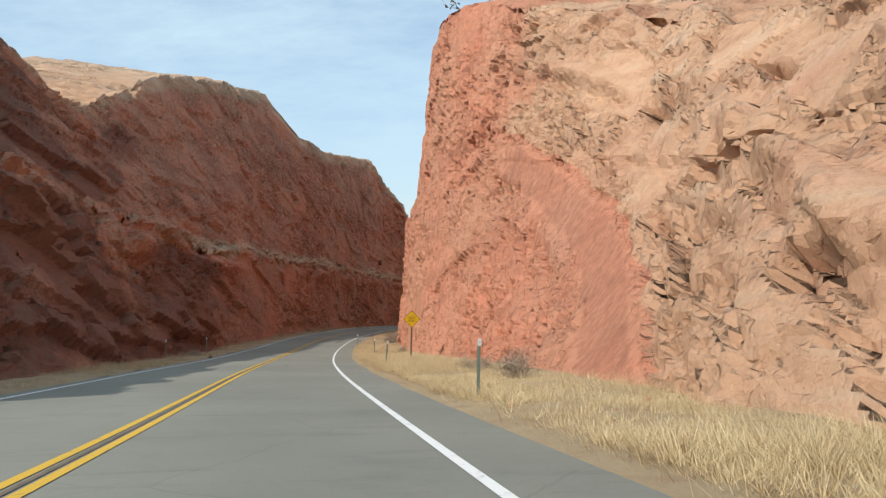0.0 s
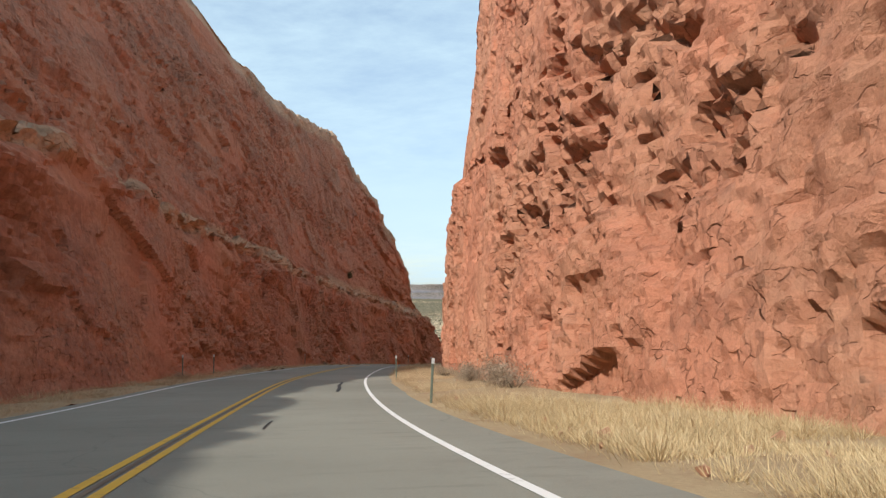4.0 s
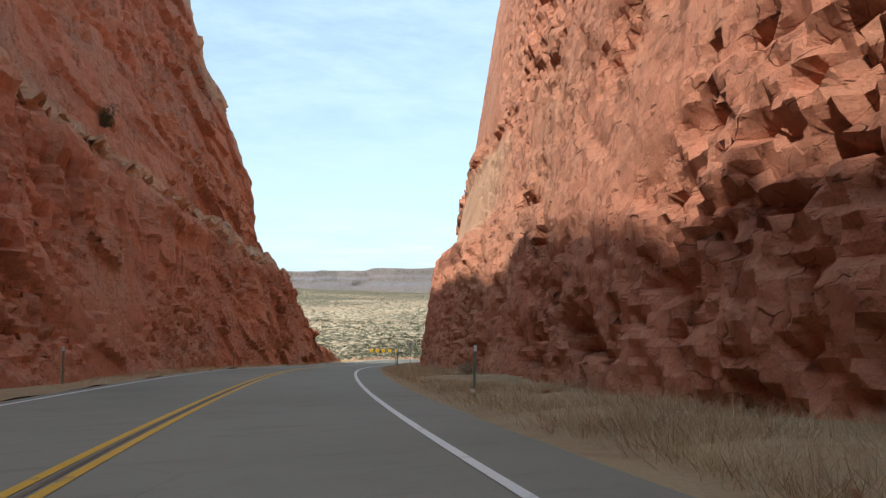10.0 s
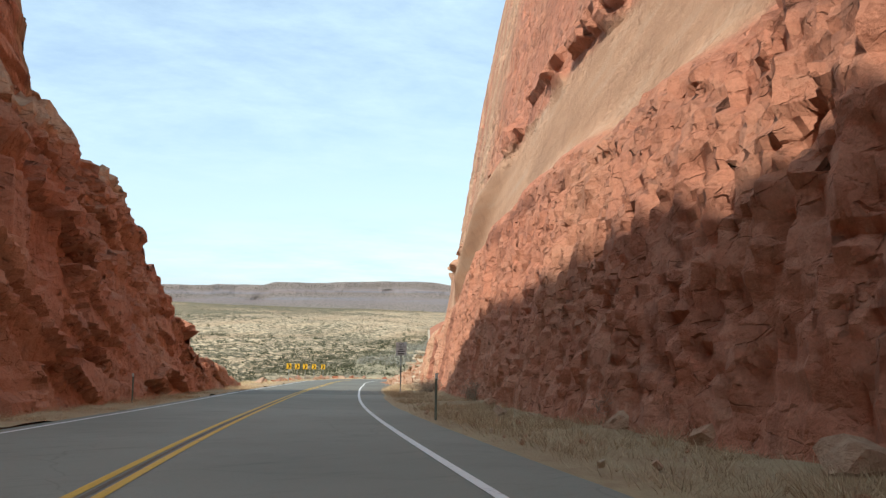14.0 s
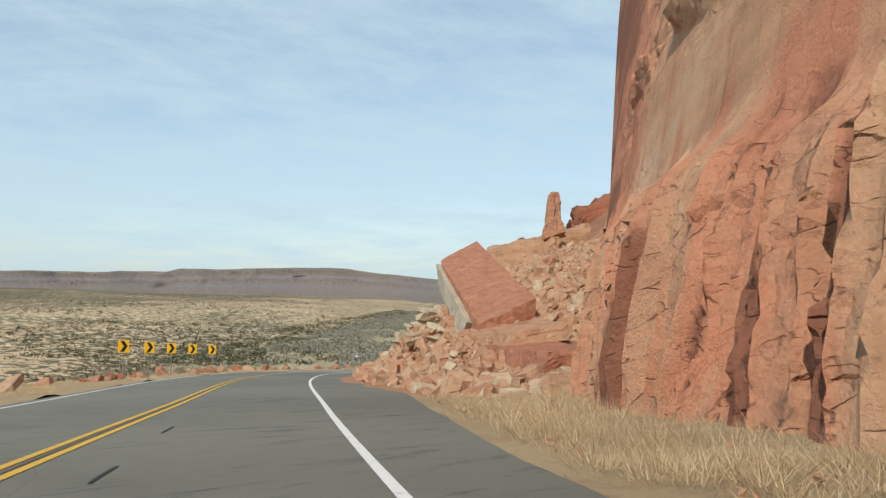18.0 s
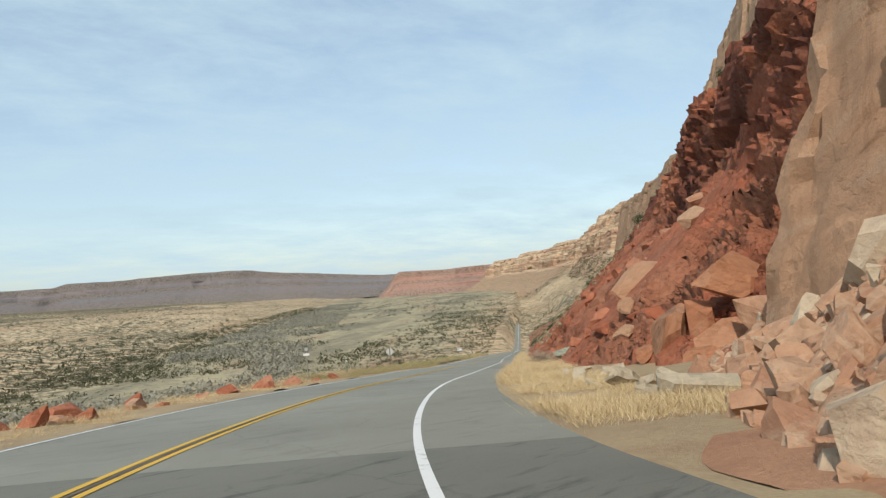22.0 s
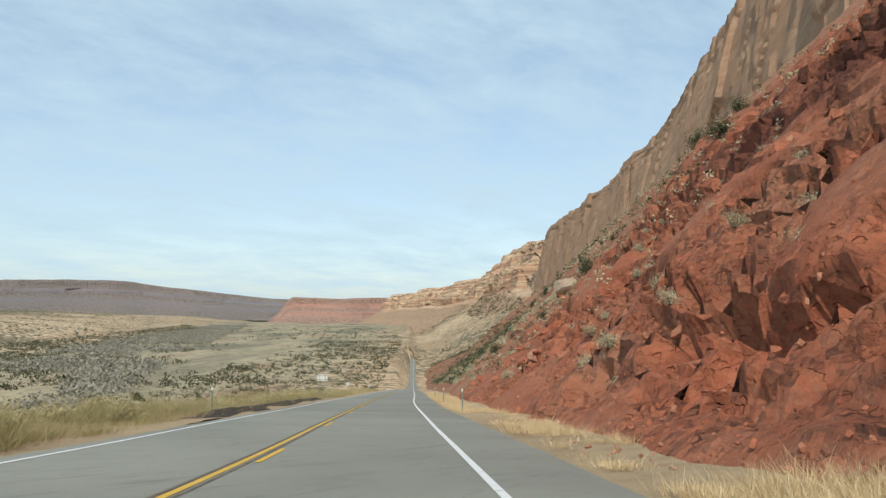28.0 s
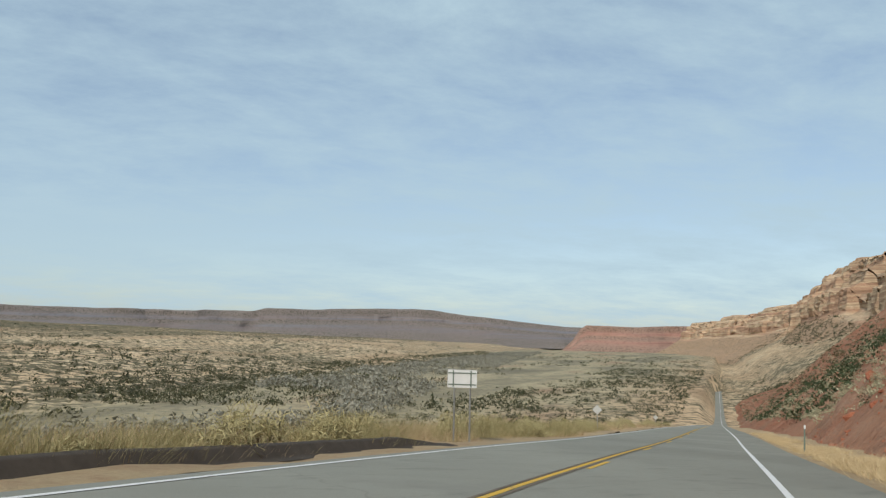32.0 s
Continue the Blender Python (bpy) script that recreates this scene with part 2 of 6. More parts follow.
def strata_mat(name, caps, walls, talus, thick, shade=0.55):
    """Layered far cliffs: level beds of pale and red rock over stained talus; bed: 0 talus, 1 cliff."""
    m, n, l, b = node_mat(name)
    level = noise_node(n, l, 1.0 / thick, 5, 0.7, (0.02, 0.02, 1.0), (0.6, 0.4, 0))
    streak = noise_node(n, l, 0.05, 5, 0.65, (1, 1, 0.12))
    grain = noise_node(n, l, 0.16, 7, 0.7)
    col = ramp_node(n, l, level, [(0.34, tuple(shade * c for c in walls)), (0.45, walls), (0.53, caps), (0.60, tuple((0.3 + 0.7 * shade) * c for c in walls)), (0.68, caps)])
    col = mix_node(n, l, map_node(n, l, streak, 0.5, 0.7, 0.0, 0.5), col, tuple(0.5 * c for c in walls))
    at = n.new("ShaderNodeAttribute")
    at.attribute_name = "bed"
    soil = mix_node(n, l, map_node(n, l, grain, 0.48, 0.60, 0.0, 0.75), talus, (0.10, 0.095, 0.055))
    col = mix_node(n, l, map_node(n, l, math_node(n, l, "MULTIPLY_ADD", grain, 0.4, at.outputs["Fac"]), 0.55, 0.8), soil, col)
    l.new(col, b.inputs["Base Color"])
    b.inputs["Roughness"].default_value = 0.95
    b.inputs["Specular IOR Level"].default_value = 0.1
    bump_node(n, l, b, math_node(n, l, "MULTIPLY_ADD", level, 1.5, grain), 1.0, thick * 0.25)
    return m


rock_far = strata_mat("far_sandstone", (0.62, 0.47, 0.31), (0.50, 0.31, 0.20), (0.46, 0.31, 0.20), 16)


def boulder_mat(name, a, c, d):
    m, n, l, b = node_mat(name)
    info = n.new("ShaderNodeObjectInfo")
    isl = n.new("ShaderNodeNewGeometry")
    rnd = n.new("ShaderNodeMath")
    rnd.operation = "FRACT"
    add = n.new("ShaderNodeMath")
    l.new(info.outputs["Random"], add.inputs[0])
    l.new(isl.outputs["Random Per Island"], add.inputs[1])
    l.new(add.outputs[0], rnd.inputs[0])
    base = ramp_node(n, l, rnd.outputs[0], [(0.0, a), (0.38, c), (0.72, tuple(0.82 * p + 0.18 * q for p, q in zip(c, d))), (0.97, d)])
    grain = noise_node(n, l, 3.0, 8, 0.7)
    col = mix_node(n, l, map_node(n, l, grain, 0.35, 0.7, 0.0, 0.5), base, tuple(0.55 * v for v in a))
    beds = noise_node(n, l, 2.0, 4, 0.6, (0.4, 0.4, 3.0), (25, 10, 0))
    col = mix_node(n, l, map_node(n, l, beds, 0.5, 0.72, 0.0, 0.4), col, d)
    l.new(col, b.inputs["Base Color"])
    b.inputs["Roughness"].default_value = 0.93
    b.inputs["Specular IOR Level"].default_value = 0.12
    hc, nc, ec = chip_node(n, l, 2.2, 0.8, 0.6, 0.02)
    high = math_node(n, l, "MULTIPLY_ADD", grain, 0.10, hc)
    high = math_node(n, l, "MULTIPLY_ADD", noise_node(n, l, 14, 5, 0.7), 0.03, high)
    bump_node(n, l, b, high, 0.8, 1.0)
    return m


boulder_tan = boulder_mat("tan_boulder", (0.42, 0.215, 0.13), (0.52, 0.30, 0.185), (0.60, 0.49, 0.35))
boulder_red = boulder_mat("red_boulder", (0.37, 0.120, 0.066), (0.46, 0.165, 0.092), (0.50, 0.27, 0.17))


def plain_mat(name, col, rough=0.8, vary=0.25, scale=6.0, metal=0.0, bump=0.0, dark=None):
    m, n, l, b = node_mat(name)
    a = noise_node(n, l, scale, 6, 0.65)
    l.new(mix_node(n, l, map_node(n, l, a, 0.3, 0.75, 0.0, 1.0), col, dark or tuple(c * (1 - vary) for c in col)), b.inputs["Base Color"])
    b.inputs["Roughness"].default_value, b.inputs["Metallic"].default_value = rough, metal
    if bump:
        bump_node(n, l, b, noise_node(n, l, scale * 6, 5, 0.7), bump, 0.02)
    return m


def asphalt_mat(name, tone, streaks):
    m, n, l, b = node_mat(name)
    big = noise_node(n, l, 0.09, 5, 0.6)
    lane = noise_node(n, l, 0.5, 5, 0.65)
    fine = noise_node(n, l, 60.0, 3, 0.8)
    crack = n.new("ShaderNodeTexVoronoi")
    crack.feature = "DISTANCE_TO_EDGE"
    crack.inputs["Scale"].default_value = 0.22
    c = n.new("ShaderNodeTexCoord")
    warp = n.new("ShaderNodeTexNoise")
    warp.inputs["Scale"].default_value, warp.inputs["Detail"].default_value = 0.9, 4
    l.new(c.outputs["Object"], warp.inputs["Vector"])
    l.new(mix_node(n, l, 0.5, c.outputs["Object"], warp.outputs["Color"], "ADD"), crack.inputs["Vector"])
    col = ramp_node(n, l, big, [(0.35, tuple(tone * c for c in (0.220, 0.216, 0.178))), (0.65, tuple(tone * c for c in (0.288, 0.282, 0.232)))])
    col = mix_node(n, l, map_node(n, l, lane, 0.55, 0.75, 0.0, 0.35), col, tuple(tone * c for c in (0.13, 0.125, 0.115)))
    worn = noise_node(n, l, 1.6, 5, 0.7, (0.35, 1.6, 1), (0, 0, -20))
    col = mix_node(n, l, map_node(n, l, worn, 0.56, 0.70, 0.0, streaks), col, (0.055, 0.055, 0.05))
    col = mix_node(n, l, map_node(n, l, fine, 0.3, 0.7, 0.30, 0.0), col, (0.06, 0.058, 0.055))
    col = mix_node(n, l, map_node(n, l, crack.outputs["Distance"], 0.0, 0.004, 0.22, 0.0), col, (0.045, 0.044, 0.043))
    l.new(col, b.inputs["Base Color"])
    b.inputs["Roughness"].default_value = 0.85
    bump_node(n, l, b, fine, 0.35, 0.01)
    return m


def paint_mat(name, col):
    m, n, l, b = node_mat(name)
    worn = noise_node(n, l, 3.0, 8, 0.75)
    l.new(mix_node(n, l, map_node(n, l, worn, 0.56, 0.70, 0.0, 0.75), col, (0.16, 0.15, 0.135)), b.inputs["Base Color"])
    b.inputs["Roughness"].default_value = 0.7
    return m


def earth_mat(name, a, c, d, grass=0.0):
    m, n, l, b = node_mat(name)
    big = noise_node(n, l, 0.12, 6, 0.6)
    mid = noise_node(n, l, 1.3, 7, 0.7)
    fine = noise_node(n, l, 14.0, 5, 0.75)
    col = ramp_node(n, l, big, [(0.35, a), (0.62, c)])
    col = mix_node(n, l, map_node(n, l, mid, 0.48, 0.7, 0.0, 0.8), col, d)
    col = mix_node(n, l, map_node(n, l, fine, 0.3, 0.7, 0.35, 0.0), col, tuple(0.45 * v for v in a))
    l.new(col, b.inputs["Base Color"])
    b.inputs["Roughness"].default_value = 0.95
    b.inputs["Specular IOR Level"].default_value = 0.1
    bump_node(n, l, b, mix_node(n, l, 0.5, mid, fine), 0.8, 0.12)
    return m


def valley_mat():
    """Dipping slickrock with pinyon scrub on the far side, straw flats and grey wash on the floor, by mask and noise."""
    m, n, l, b = node_mat("valley_floor")
    big = noise_node(n, l, 0.0022, 6, 0.6)
    ledge = noise_node(n, l, 0.020, 7, 0.66, (0.09, 1, 1), (0, 0, -63))
    fine = noise_node(n, l, 0.075, 6, 0.66, (0.16, 1, 1), (0, 0, -63))
    spots = noise_node(n, l, 0.16, 5, 0.7)
    rock = ramp_node(n, l, ledge, [(0.32, (0.38, 0.26, 0.155)), (0.46, (0.58, 0.42, 0.26)), (0.60, (0.66, 0.51, 0.33)), (0.70, (0.46, 0.30, 0.185))])
    rock = mix_node(n, l, map_node(n, l, fine, 0.52, 0.62, 0.0, 0.55), rock, (0.40, 0.27, 0.16))
    up = n.new("ShaderNodeAttribute")
    up.attribute_name = "upper"
    thick = math_node(n, l, "MULTIPLY_ADD", up.outputs["Fac"], 0.10, math_node(n, l, "MULTIPLY_ADD", ledge, 0.35, math_node(n, l, "MULTIPLY", big, 0.30)))
    cover = math_node(n, l, "ADD", spots, thick)
    col = mix_node(n, l, map_node(n, l, cover, 0.80, 0.86, 0.0, 0.9), rock, (0.085, 0.078, 0.045))
    at = n.new("ShaderNodeAttribute")
    at.attribute_name = "flat"
    field = noise_node(n, l, 0.010, 6, 0.6, (0.25, 1, 1), (0, 0, -53))
    wash = ramp_node(n, l, field, [(0.36, (0.17, 0.15, 0.105)), (0.47, (0.27, 0.23, 0.15)), (0.56, (0.42, 0.35, 0.22)), (0.66, (0.33, 0.22, 0.14))])
    wash = mix_node(n, l, map_node(n, l, spots, 0.50, 0.58, 0.0, 0.6), wash, (0.16, 0.145, 0.10))
    col = mix_node(n, l, at.outputs["Fac"], col, wash)
    l.new(col, b.inputs["Base Color"])
    b.inputs["Roughness"].default_value = 0.95
    b.inputs["Specular IOR Level"].default_value = 0.1
    bump_node(n, l, b, math_node(n, l, "MULTIPLY_ADD", fine, 0.4, ledge), 0.8, 6.0)
    return m


asphalt, asphalt_old = asphalt_mat("asphalt", 1.10, 0.22), asphalt_mat("old_asphalt", 0.78, 0.8)
asphalt_open = asphalt_mat("dry_asphalt", 1.12, 0.30)
white_paint, yellow_paint = paint_mat("white_road_paint", (0.74, 0.73, 0.70)), paint_mat("yellow_road_paint", (0.66, 0.40, 0.05))
tar = plain_mat("tar_patch", (0.035, 0.034, 0.033), 0.7, 0.4)
gravel = earth_mat("gravel_verge", (0.42, 0.31, 0.19), (0.50, 0.38, 0.23), (0.36, 0.23, 0.14))
valley = valley_mat()
bare_wood = plain_mat("weathered_twigs", (0.22, 0.17, 0.12), 0.9, 0.4, 5.0)
steel = plain_mat("galvanised_steel", (0.38, 0.38, 0.36), 0.5, 0.3, 8.0, metal=0.6)
green_steel = plain_mat("faded_green_steel", (0.22, 0.27, 0.22), 0.6, 0.3, 8.0, metal=0.2)
rust_wood = plain_mat("weathered_timber_post", (0.20, 0.14, 0.10), 0.9, 0.4, 8.0)
sign_yellow = plain_mat("yellow_sign_sheeting", (0.78, 0.45, 0.02), 0.45, 0.10, 3.0)
sign_white = plain_mat("white_sign_sheeting", (0.72, 0.72, 0.70), 0.45, 0.12, 3.0)
sign_black = plain_mat("black_sign_ink", (0.012, 0.012, 0.012), 0.5, 0.2)
sign_back = plain_mat("bare_sign_aluminium", (0.60, 0.60, 0.57), 0.5, 0.15, 5.0, metal=0.15)


# ---- shape helpers ----
def hash3(i, j, k, seed):
    h = (i.astype(np.int64) * 374761393 + j.astype(np.int64) * 668265263 + k.astype(np.int64) * 2147483647 + seed * 1274126177) & 0xFFFFFFFF
    h = ((h ^ (h >> 13)) * 1274126177) & 0xFFFFFFFF
    h = ((h ^ (h >> 16)) * 2246822519) & 0xFFFFFFFF
    return ((h ^ (h >> 15)) & 0xFFFFFF) / float(0x1000000)


def facets(p, size, seed, tilt=0.9):
    """Broken-rock relief in about -1..1: every cell of a warped cell pattern is one tilted face."""
    q = p / np.asarray(size, float)
    c = np.floor(q).astype(np.int64)
    best = np.full(len(q), 9e9)
    out = np.zeros(len(q))
    for a in (-1, 0, 1):
        for b in (-1, 0, 1):
            for d in (-1, 0, 1):
                i, j, k = c[:, 0] + a, c[:, 1] + b, c[:, 2] + d
                r1, r2, r3 = hash3(i, j, k, seed), hash3(i, j, k, seed + 7), hash3(i, j, k, seed + 13)
                dx, dy, dz = q[:, 0] - i - r1, q[:, 1] - j - r2, q[:, 2] - k - r3
                dist = dx * dx + dy * dy + dz * dz
                val = (0.35 * (hash3(i, j, k, seed + 29) * 2 - 1) + 0.65 * (hash3(i, j, k, seed + 29) * 2 - 1) ** 3) + tilt * (dx * (r2 - 0.5) * 2 + dy * (r3 - 0.5) * 2 + dz * (r1 - 0.5) * 2)
                near = dist < best
                best[near], out[near] = dist[near], val[near]
    return out


def waves(p, size, seed, octaves=4):
    """Smooth value noise in about -1..1."""
    out, amp, tot = np.zeros(len(p)), 1.0, 0.0
    q = p / np.asarray(size, float)
    for o in range(octaves):
        c = np.floor(q).astype(np.int64)
        f = q - c
        f = f * f * (3 - 2 * f)
        v = 0
        for a in (0, 1):
            for b in (0, 1):
                for d in (0, 1):
                    w = (f[:, 0] if a else 1 - f[:, 0]) * (f[:, 1] if b else 1 - f[:, 1]) * (f[:, 2] if d else 1 - f[:, 2])
                    v = v + w * hash3(c[:, 0] + a, c[:, 1] + b, c[:, 2] + d, seed + o)
        out += amp * (v * 2 - 1)
        tot += amp
        amp *= 0.5
        q = q * 2.03
    return out / tot


def ripple(a, b, seed, octaves=2):
    """Smooth noise over a plane in about -1..1."""
    out, amp, tot = 0 * a, 1.0, 0.0
    for o in range(octaves):
        i, j = np.floor(a).astype(np.int64), np.floor(b).astype(np.int64)
        f, g = a - i, b - j
        f, g = f * f * (3 - 2 * f), g * g * (3 - 2 * g)
        z = i * 0
        v = (hash3(i, j, z, seed + o) * (1 - f) + hash3(i + 1, j, z, seed + o) * f) * (1 - g) + (hash3(i, j + 1, z, seed + o) * (1 - f) + hash3(i + 1, j + 1, z, seed + o) * f) * g
        out, tot = out + amp * (v * 2 - 1), tot + amp
        a, b, amp = a * 2.03, b * 2.03, amp * 0.5
    return out / tot


def plates(s, v, size, seed, tilt=0.3, shear=0.0, warp=0.4):
    """Broken plates over a rock face (s along, v up, in metres): height in about -1..1, cell number 0..1, nearness to an edge."""
    a, b = s / size[0], (v + shear * s) / size[1]
    a, b = a + warp * ripple(a * 1.1, b * 1.1, seed + 71), b + warp * ripple(a * 1.1, b * 1.1, seed + 73)
    ci, cj = np.floor(a).astype(np.int64), np.floor(b).astype(np.int64)
    z = ci * 0
    best, second, out, num = np.full(len(a), 9e9), np.full(len(a), 9e9), np.zeros(len(a)), np.zeros(len(a))
    for i in (-1, 0, 1):
        for j in (-1, 0, 1):
            r1, r2, r3 = hash3(ci + i, cj + j, z, seed), hash3(ci + i, cj + j, z, seed + 7), hash3(ci + i, cj + j, z, seed + 29)
            da, db = a - ci - i - r1, b - cj - j - r2
            dist = da * da + db * db
            x = r3 * 2 - 1
            val = 0.4 * x + 0.6 * x ** 3 + tilt * 2 * (da * (r2 - 0.5) + db * (r1 - 0.5))
            near = dist < best
            second = np.where(near, best, np.minimum(second, dist))
            best[near], out[near], num[near] = dist[near], val[near], r3[near]
    return out, num, np.sqrt(second) - np.sqrt(best)


def shingle(s, v, size, seed, shear=0.0, warp=0.5, power=2.0):
    """Overlapping flakes of rock, each standing out at its lower edge; 0..1, most of them thin."""
    a, b = s / size[0], (v + shear * s) / size[1]
    a, b = a + warp * ripple(a * 1.3, b * 1.3, seed + 71), b + warp * ripple(a * 1.3, b * 1.3, seed + 73)
    ci, cj = np.floor(a).astype(np.int64), np.floor(b).astype(np.int64)
    z = ci * 0
    best, out = np.full(len(a), 9e9), np.zeros(len(a))
    for i in (-1, 0, 1):
        for j in (-1, 0, 1):
            r1, r2, r3, r4 = (hash3(ci + i, cj + j, z, seed + q) for q in (0, 7, 29, 31))
            da, db = a - ci - i - r1, b - cj - j - r2
            dist = da * da + db * db
            val = r3 ** power * np.clip(0.55 - 0.9 * db + 0.7 * da * (r4 - 0.5), 0, 1.3)
            near = dist < best
            best[near], out[near] = dist[near], val[near]
    return out


def mesh_object(name, verts, faces, material, parent=None, smooth=False, attrs=(), crease=0):
    me = bpy.data.meshes.new(name)
    me.from_pydata(verts if isinstance(verts, list) else verts.tolist(), [], faces if isinstance(faces, list) else faces.tolist())
    if smooth:
        me.polygons.foreach_set("use_smooth", [True] * len(me.polygons))
        if crease:
            me.set_sharp_from_angle(angle=radians(crease))
    for key, values in attrs:
        a = me.attributes.new(key, "FLOAT", "POINT")
        a.data.foreach_set("value", np.asarray(values, np.float32))
    me.materials.append(material)
    ob = new(name, me)
    if parent:
        ob.parent = parent
    return ob


def grid_faces(nr, nc, flip=False):
    i = np.arange(nr * nc).reshape(nr, nc)
    a, b, c, d = i[:-1, :-1].ravel(), i[:-1, 1:].ravel(), i[1:, 1:].ravel(), i[1:, :-1].ravel()
    f = np.stack([a, d, c, b] if flip else [a, b, c, d], 1)
    return f


def part(name, bm, material, parent, label="", m=None, smooth=False):
    me = bpy.data.meshes.new(name)
    bm.to_mesh(me)
    bm.free()
    if smooth:
        me.polygons.foreach_set("use_smooth", [True] * len(me.polygons))
    me.materials.append(material)
    ob = new(name, me)
    if parent:
        ob.parent = parent
    if m is not None:
        ob.matrix_basis = m
    return tagged(ob, label) if label else ob


def box_bm(x, y, z, at=(0, 0, 0), bevel=0.0):
    bm = bmesh.new()
    bmesh.ops.create_cube(bm, size=1, matrix=Matrix.Translation(at) @ Matrix.Diagonal((x, y, z, 1)))
    if bevel:
        bmesh.ops.bevel(bm, geom=bm.edges[:], offset=bevel, segments=2, affect="EDGES")
    return bm


# ---- the line of the road: points of its middle every 22 m, driven downhill ----
STEP = 22.0
ROAD = [(16.6, -54.6, 6), (9.5, -33.9, 3.3), (2.4, -13.3, 0.6), (-4.6, 7.4, -2.1), (-11.5, 28.1, -4.6), (-17.8, 49, -7), (-23.3, 70.2, -9), (-27.5, 91.8, -10.5), (-30.2, 113.6, -12), (-31.9, 135.4, -13.5), (-32.1, 157.4, -15.2), (-31, 179.3, -16.9), (-28.5, 201, -18.8), (-25.1, 222.7, -20.8), (-20.9, 244.2, -22.6), (-16.2, 265.6, -24.4), (-10.8, 286.9, -26.1), (-3.1, 307.4, -27.9), (8, 326.3, -29.8), (21, 343.9, -31.8), (34.3, 361.3, -33.8), (47.3, 378.9, -36), (60.1, 396.7, -38), (72.9, 414.5, -40), (86, 432, -41.9), (99.2, 449.5, -43.9), (112.4, 467, -45.8), (125.5, 484.6, -47.7), (138.6, 502.2, -49.6), (151.7, 519.7, -51.6)]
road_pts = np.array(ROAD)


def road_extend(pts, ease):
    """Carry the line on: straight behind, and ahead along the valley's edge, the grade easing off after some steps."""
    back = [pts[0] + (pts[0] - pts[1]) * k for k in range(10, 0, -1)]
    d = (pts[-1] - pts[-3]) / 2
    fwd, q = [], pts[-1]
    for k in range(1, 175):
        d = np.array([d[0], d[1], d[2] * (0.87 if k > ease else 1.0)])
        q = q + d
        fwd.append(q)
    return np.vstack([back, pts, fwd])


road_all = road_extend(road_pts, 8)
BENCH = road_extend(road_pts, 2)[:, 2] - road_all[:, 2]
S0 = -10 * STEP


def road_at(s):
    q = np.clip((np.asarray(s, float) - S0) / STEP, 0, len(road_all) - 1.001)
    i = np.floor(q).astype(int)
    u = (q - i)[..., None]
    p = lambda j: road_all[np.clip(j, 0, len(road_all) - 1)]
    a, b, c, d = p(i - 1), p(i), p(i + 1), p(i + 2)
    return 0.5 * (2 * b + (c - a) * u + (2 * a - 5 * b + 4 * c - d) * u * u + (3 * b - a - 3 * c + d) * u ** 3)


REF_S = np.arange(S0 + 2, S0 + (len(road_all) - 2) * STEP, 1.0)
REF = road_at(REF_S)
for _ in range(12):
    REF[1:-1] = 0.25 * REF[:-2] + 0.5 * REF[1:-1] + 0.25 * REF[2:]
REF_T = np.gradient(REF[:, :2], axis=0)
REF_T /= np.linalg.norm(REF_T, axis=1)[:, None]


def bench(s):
    """Height of the level under the cliffs over the falling road."""
    return np.interp(s, S0 + STEP * np.arange(len(BENCH)), BENCH)


def lerp_ref(s, table):
    s = np.asarray(s, float)
    return np.stack([np.interp(s, REF_S, table[:, k]) for k in range(table.shape[1])], -1)


def place(s, u, h):
    """World points from metres along the road, metres to the right of its middle, and height over it."""
    s, u, h = np.broadcast_arrays(np.asarray(s, float), np.asarray(u, float), np.asarray(h, float))
    c, t = lerp_ref(s, REF), lerp_ref(s, REF_T)
    return np.stack([c[..., 0] + t[..., 1] * u, c[..., 1] - t[..., 0] * u, c[..., 2] + h], -1)


def nearest(xy):
    """Metres along the road and to its right, for world points."""
    ref, tan = REF[::4, :2], REF_T[::4]
    s, u = np.empty(len(xy)), np.empty(len(xy))
    for k in range(0, len(xy), 4000):
        d = xy[k:k + 4000, None] - ref[None]
        i = (d ** 2).sum(-1).argmin(1)
        e = d[np.arange(len(i)), i]
        s[k:k + 4000] = REF_S[::4][i] + (e * tan[i]).sum(1)
        u[k:k + 4000] = e[:, 0] * tan[i, 1] - e[:, 1] * tan[i, 0]
    return s, u


def heading(s):
    t = lerp_ref(s, REF_T)
    return math.degrees(math.atan2(t[0], t[1]))


def stand(s, u, h=0.0, turn=0.0):
    """The pose of a thing on the roadside that faces the oncoming driver."""
    x, y, z = place(s, u, h)
    return pose(x, y, z, 0, 0, -heading(s) + turn)


def ts(s, table):
    return np.interp(s, [r[0] for r in table], [r[1] for r in table])


# ---- rock walls of the cutting, slopes and far cliffs ----
LEFT_TOP = [(60, 12), (90, 16), (101, 20.5), (121, 25.5), (126, 22.8), (131, 22), (140, 26), (155, 32.5), (175, 38), (197, 42.5), (206, 37), (222, 37), (243, 40.5), (253, 42),
            (257.5, 41.5), (262, 37.5), (271, 34.5), (276, 29), (283, 27), (289, 21.8), (292, 14.8), (299, 10), (307, 4.3), (315, 2.0), (323, 0.5), (326, 0)]
LEFT_LEDGE = [(60, 11), (125, 10.6), (147, 10.2), (187, 11.3), (222, 11.8), (250, 12.0), (270, 11.6), (300, 11)]
LEFT_BACK = [(60, 0.6), (110, 0.5), (150, 0.22), (180, 0.16), (326, 0.16)]
LEFT_LEAN = [(60, 0.8), (120, 0.65), (156, 0.40), (185, 0.26), (205, 0.16), (243, 0.20), (258, 0.18), (270, 0.14), (326, 0.12)]
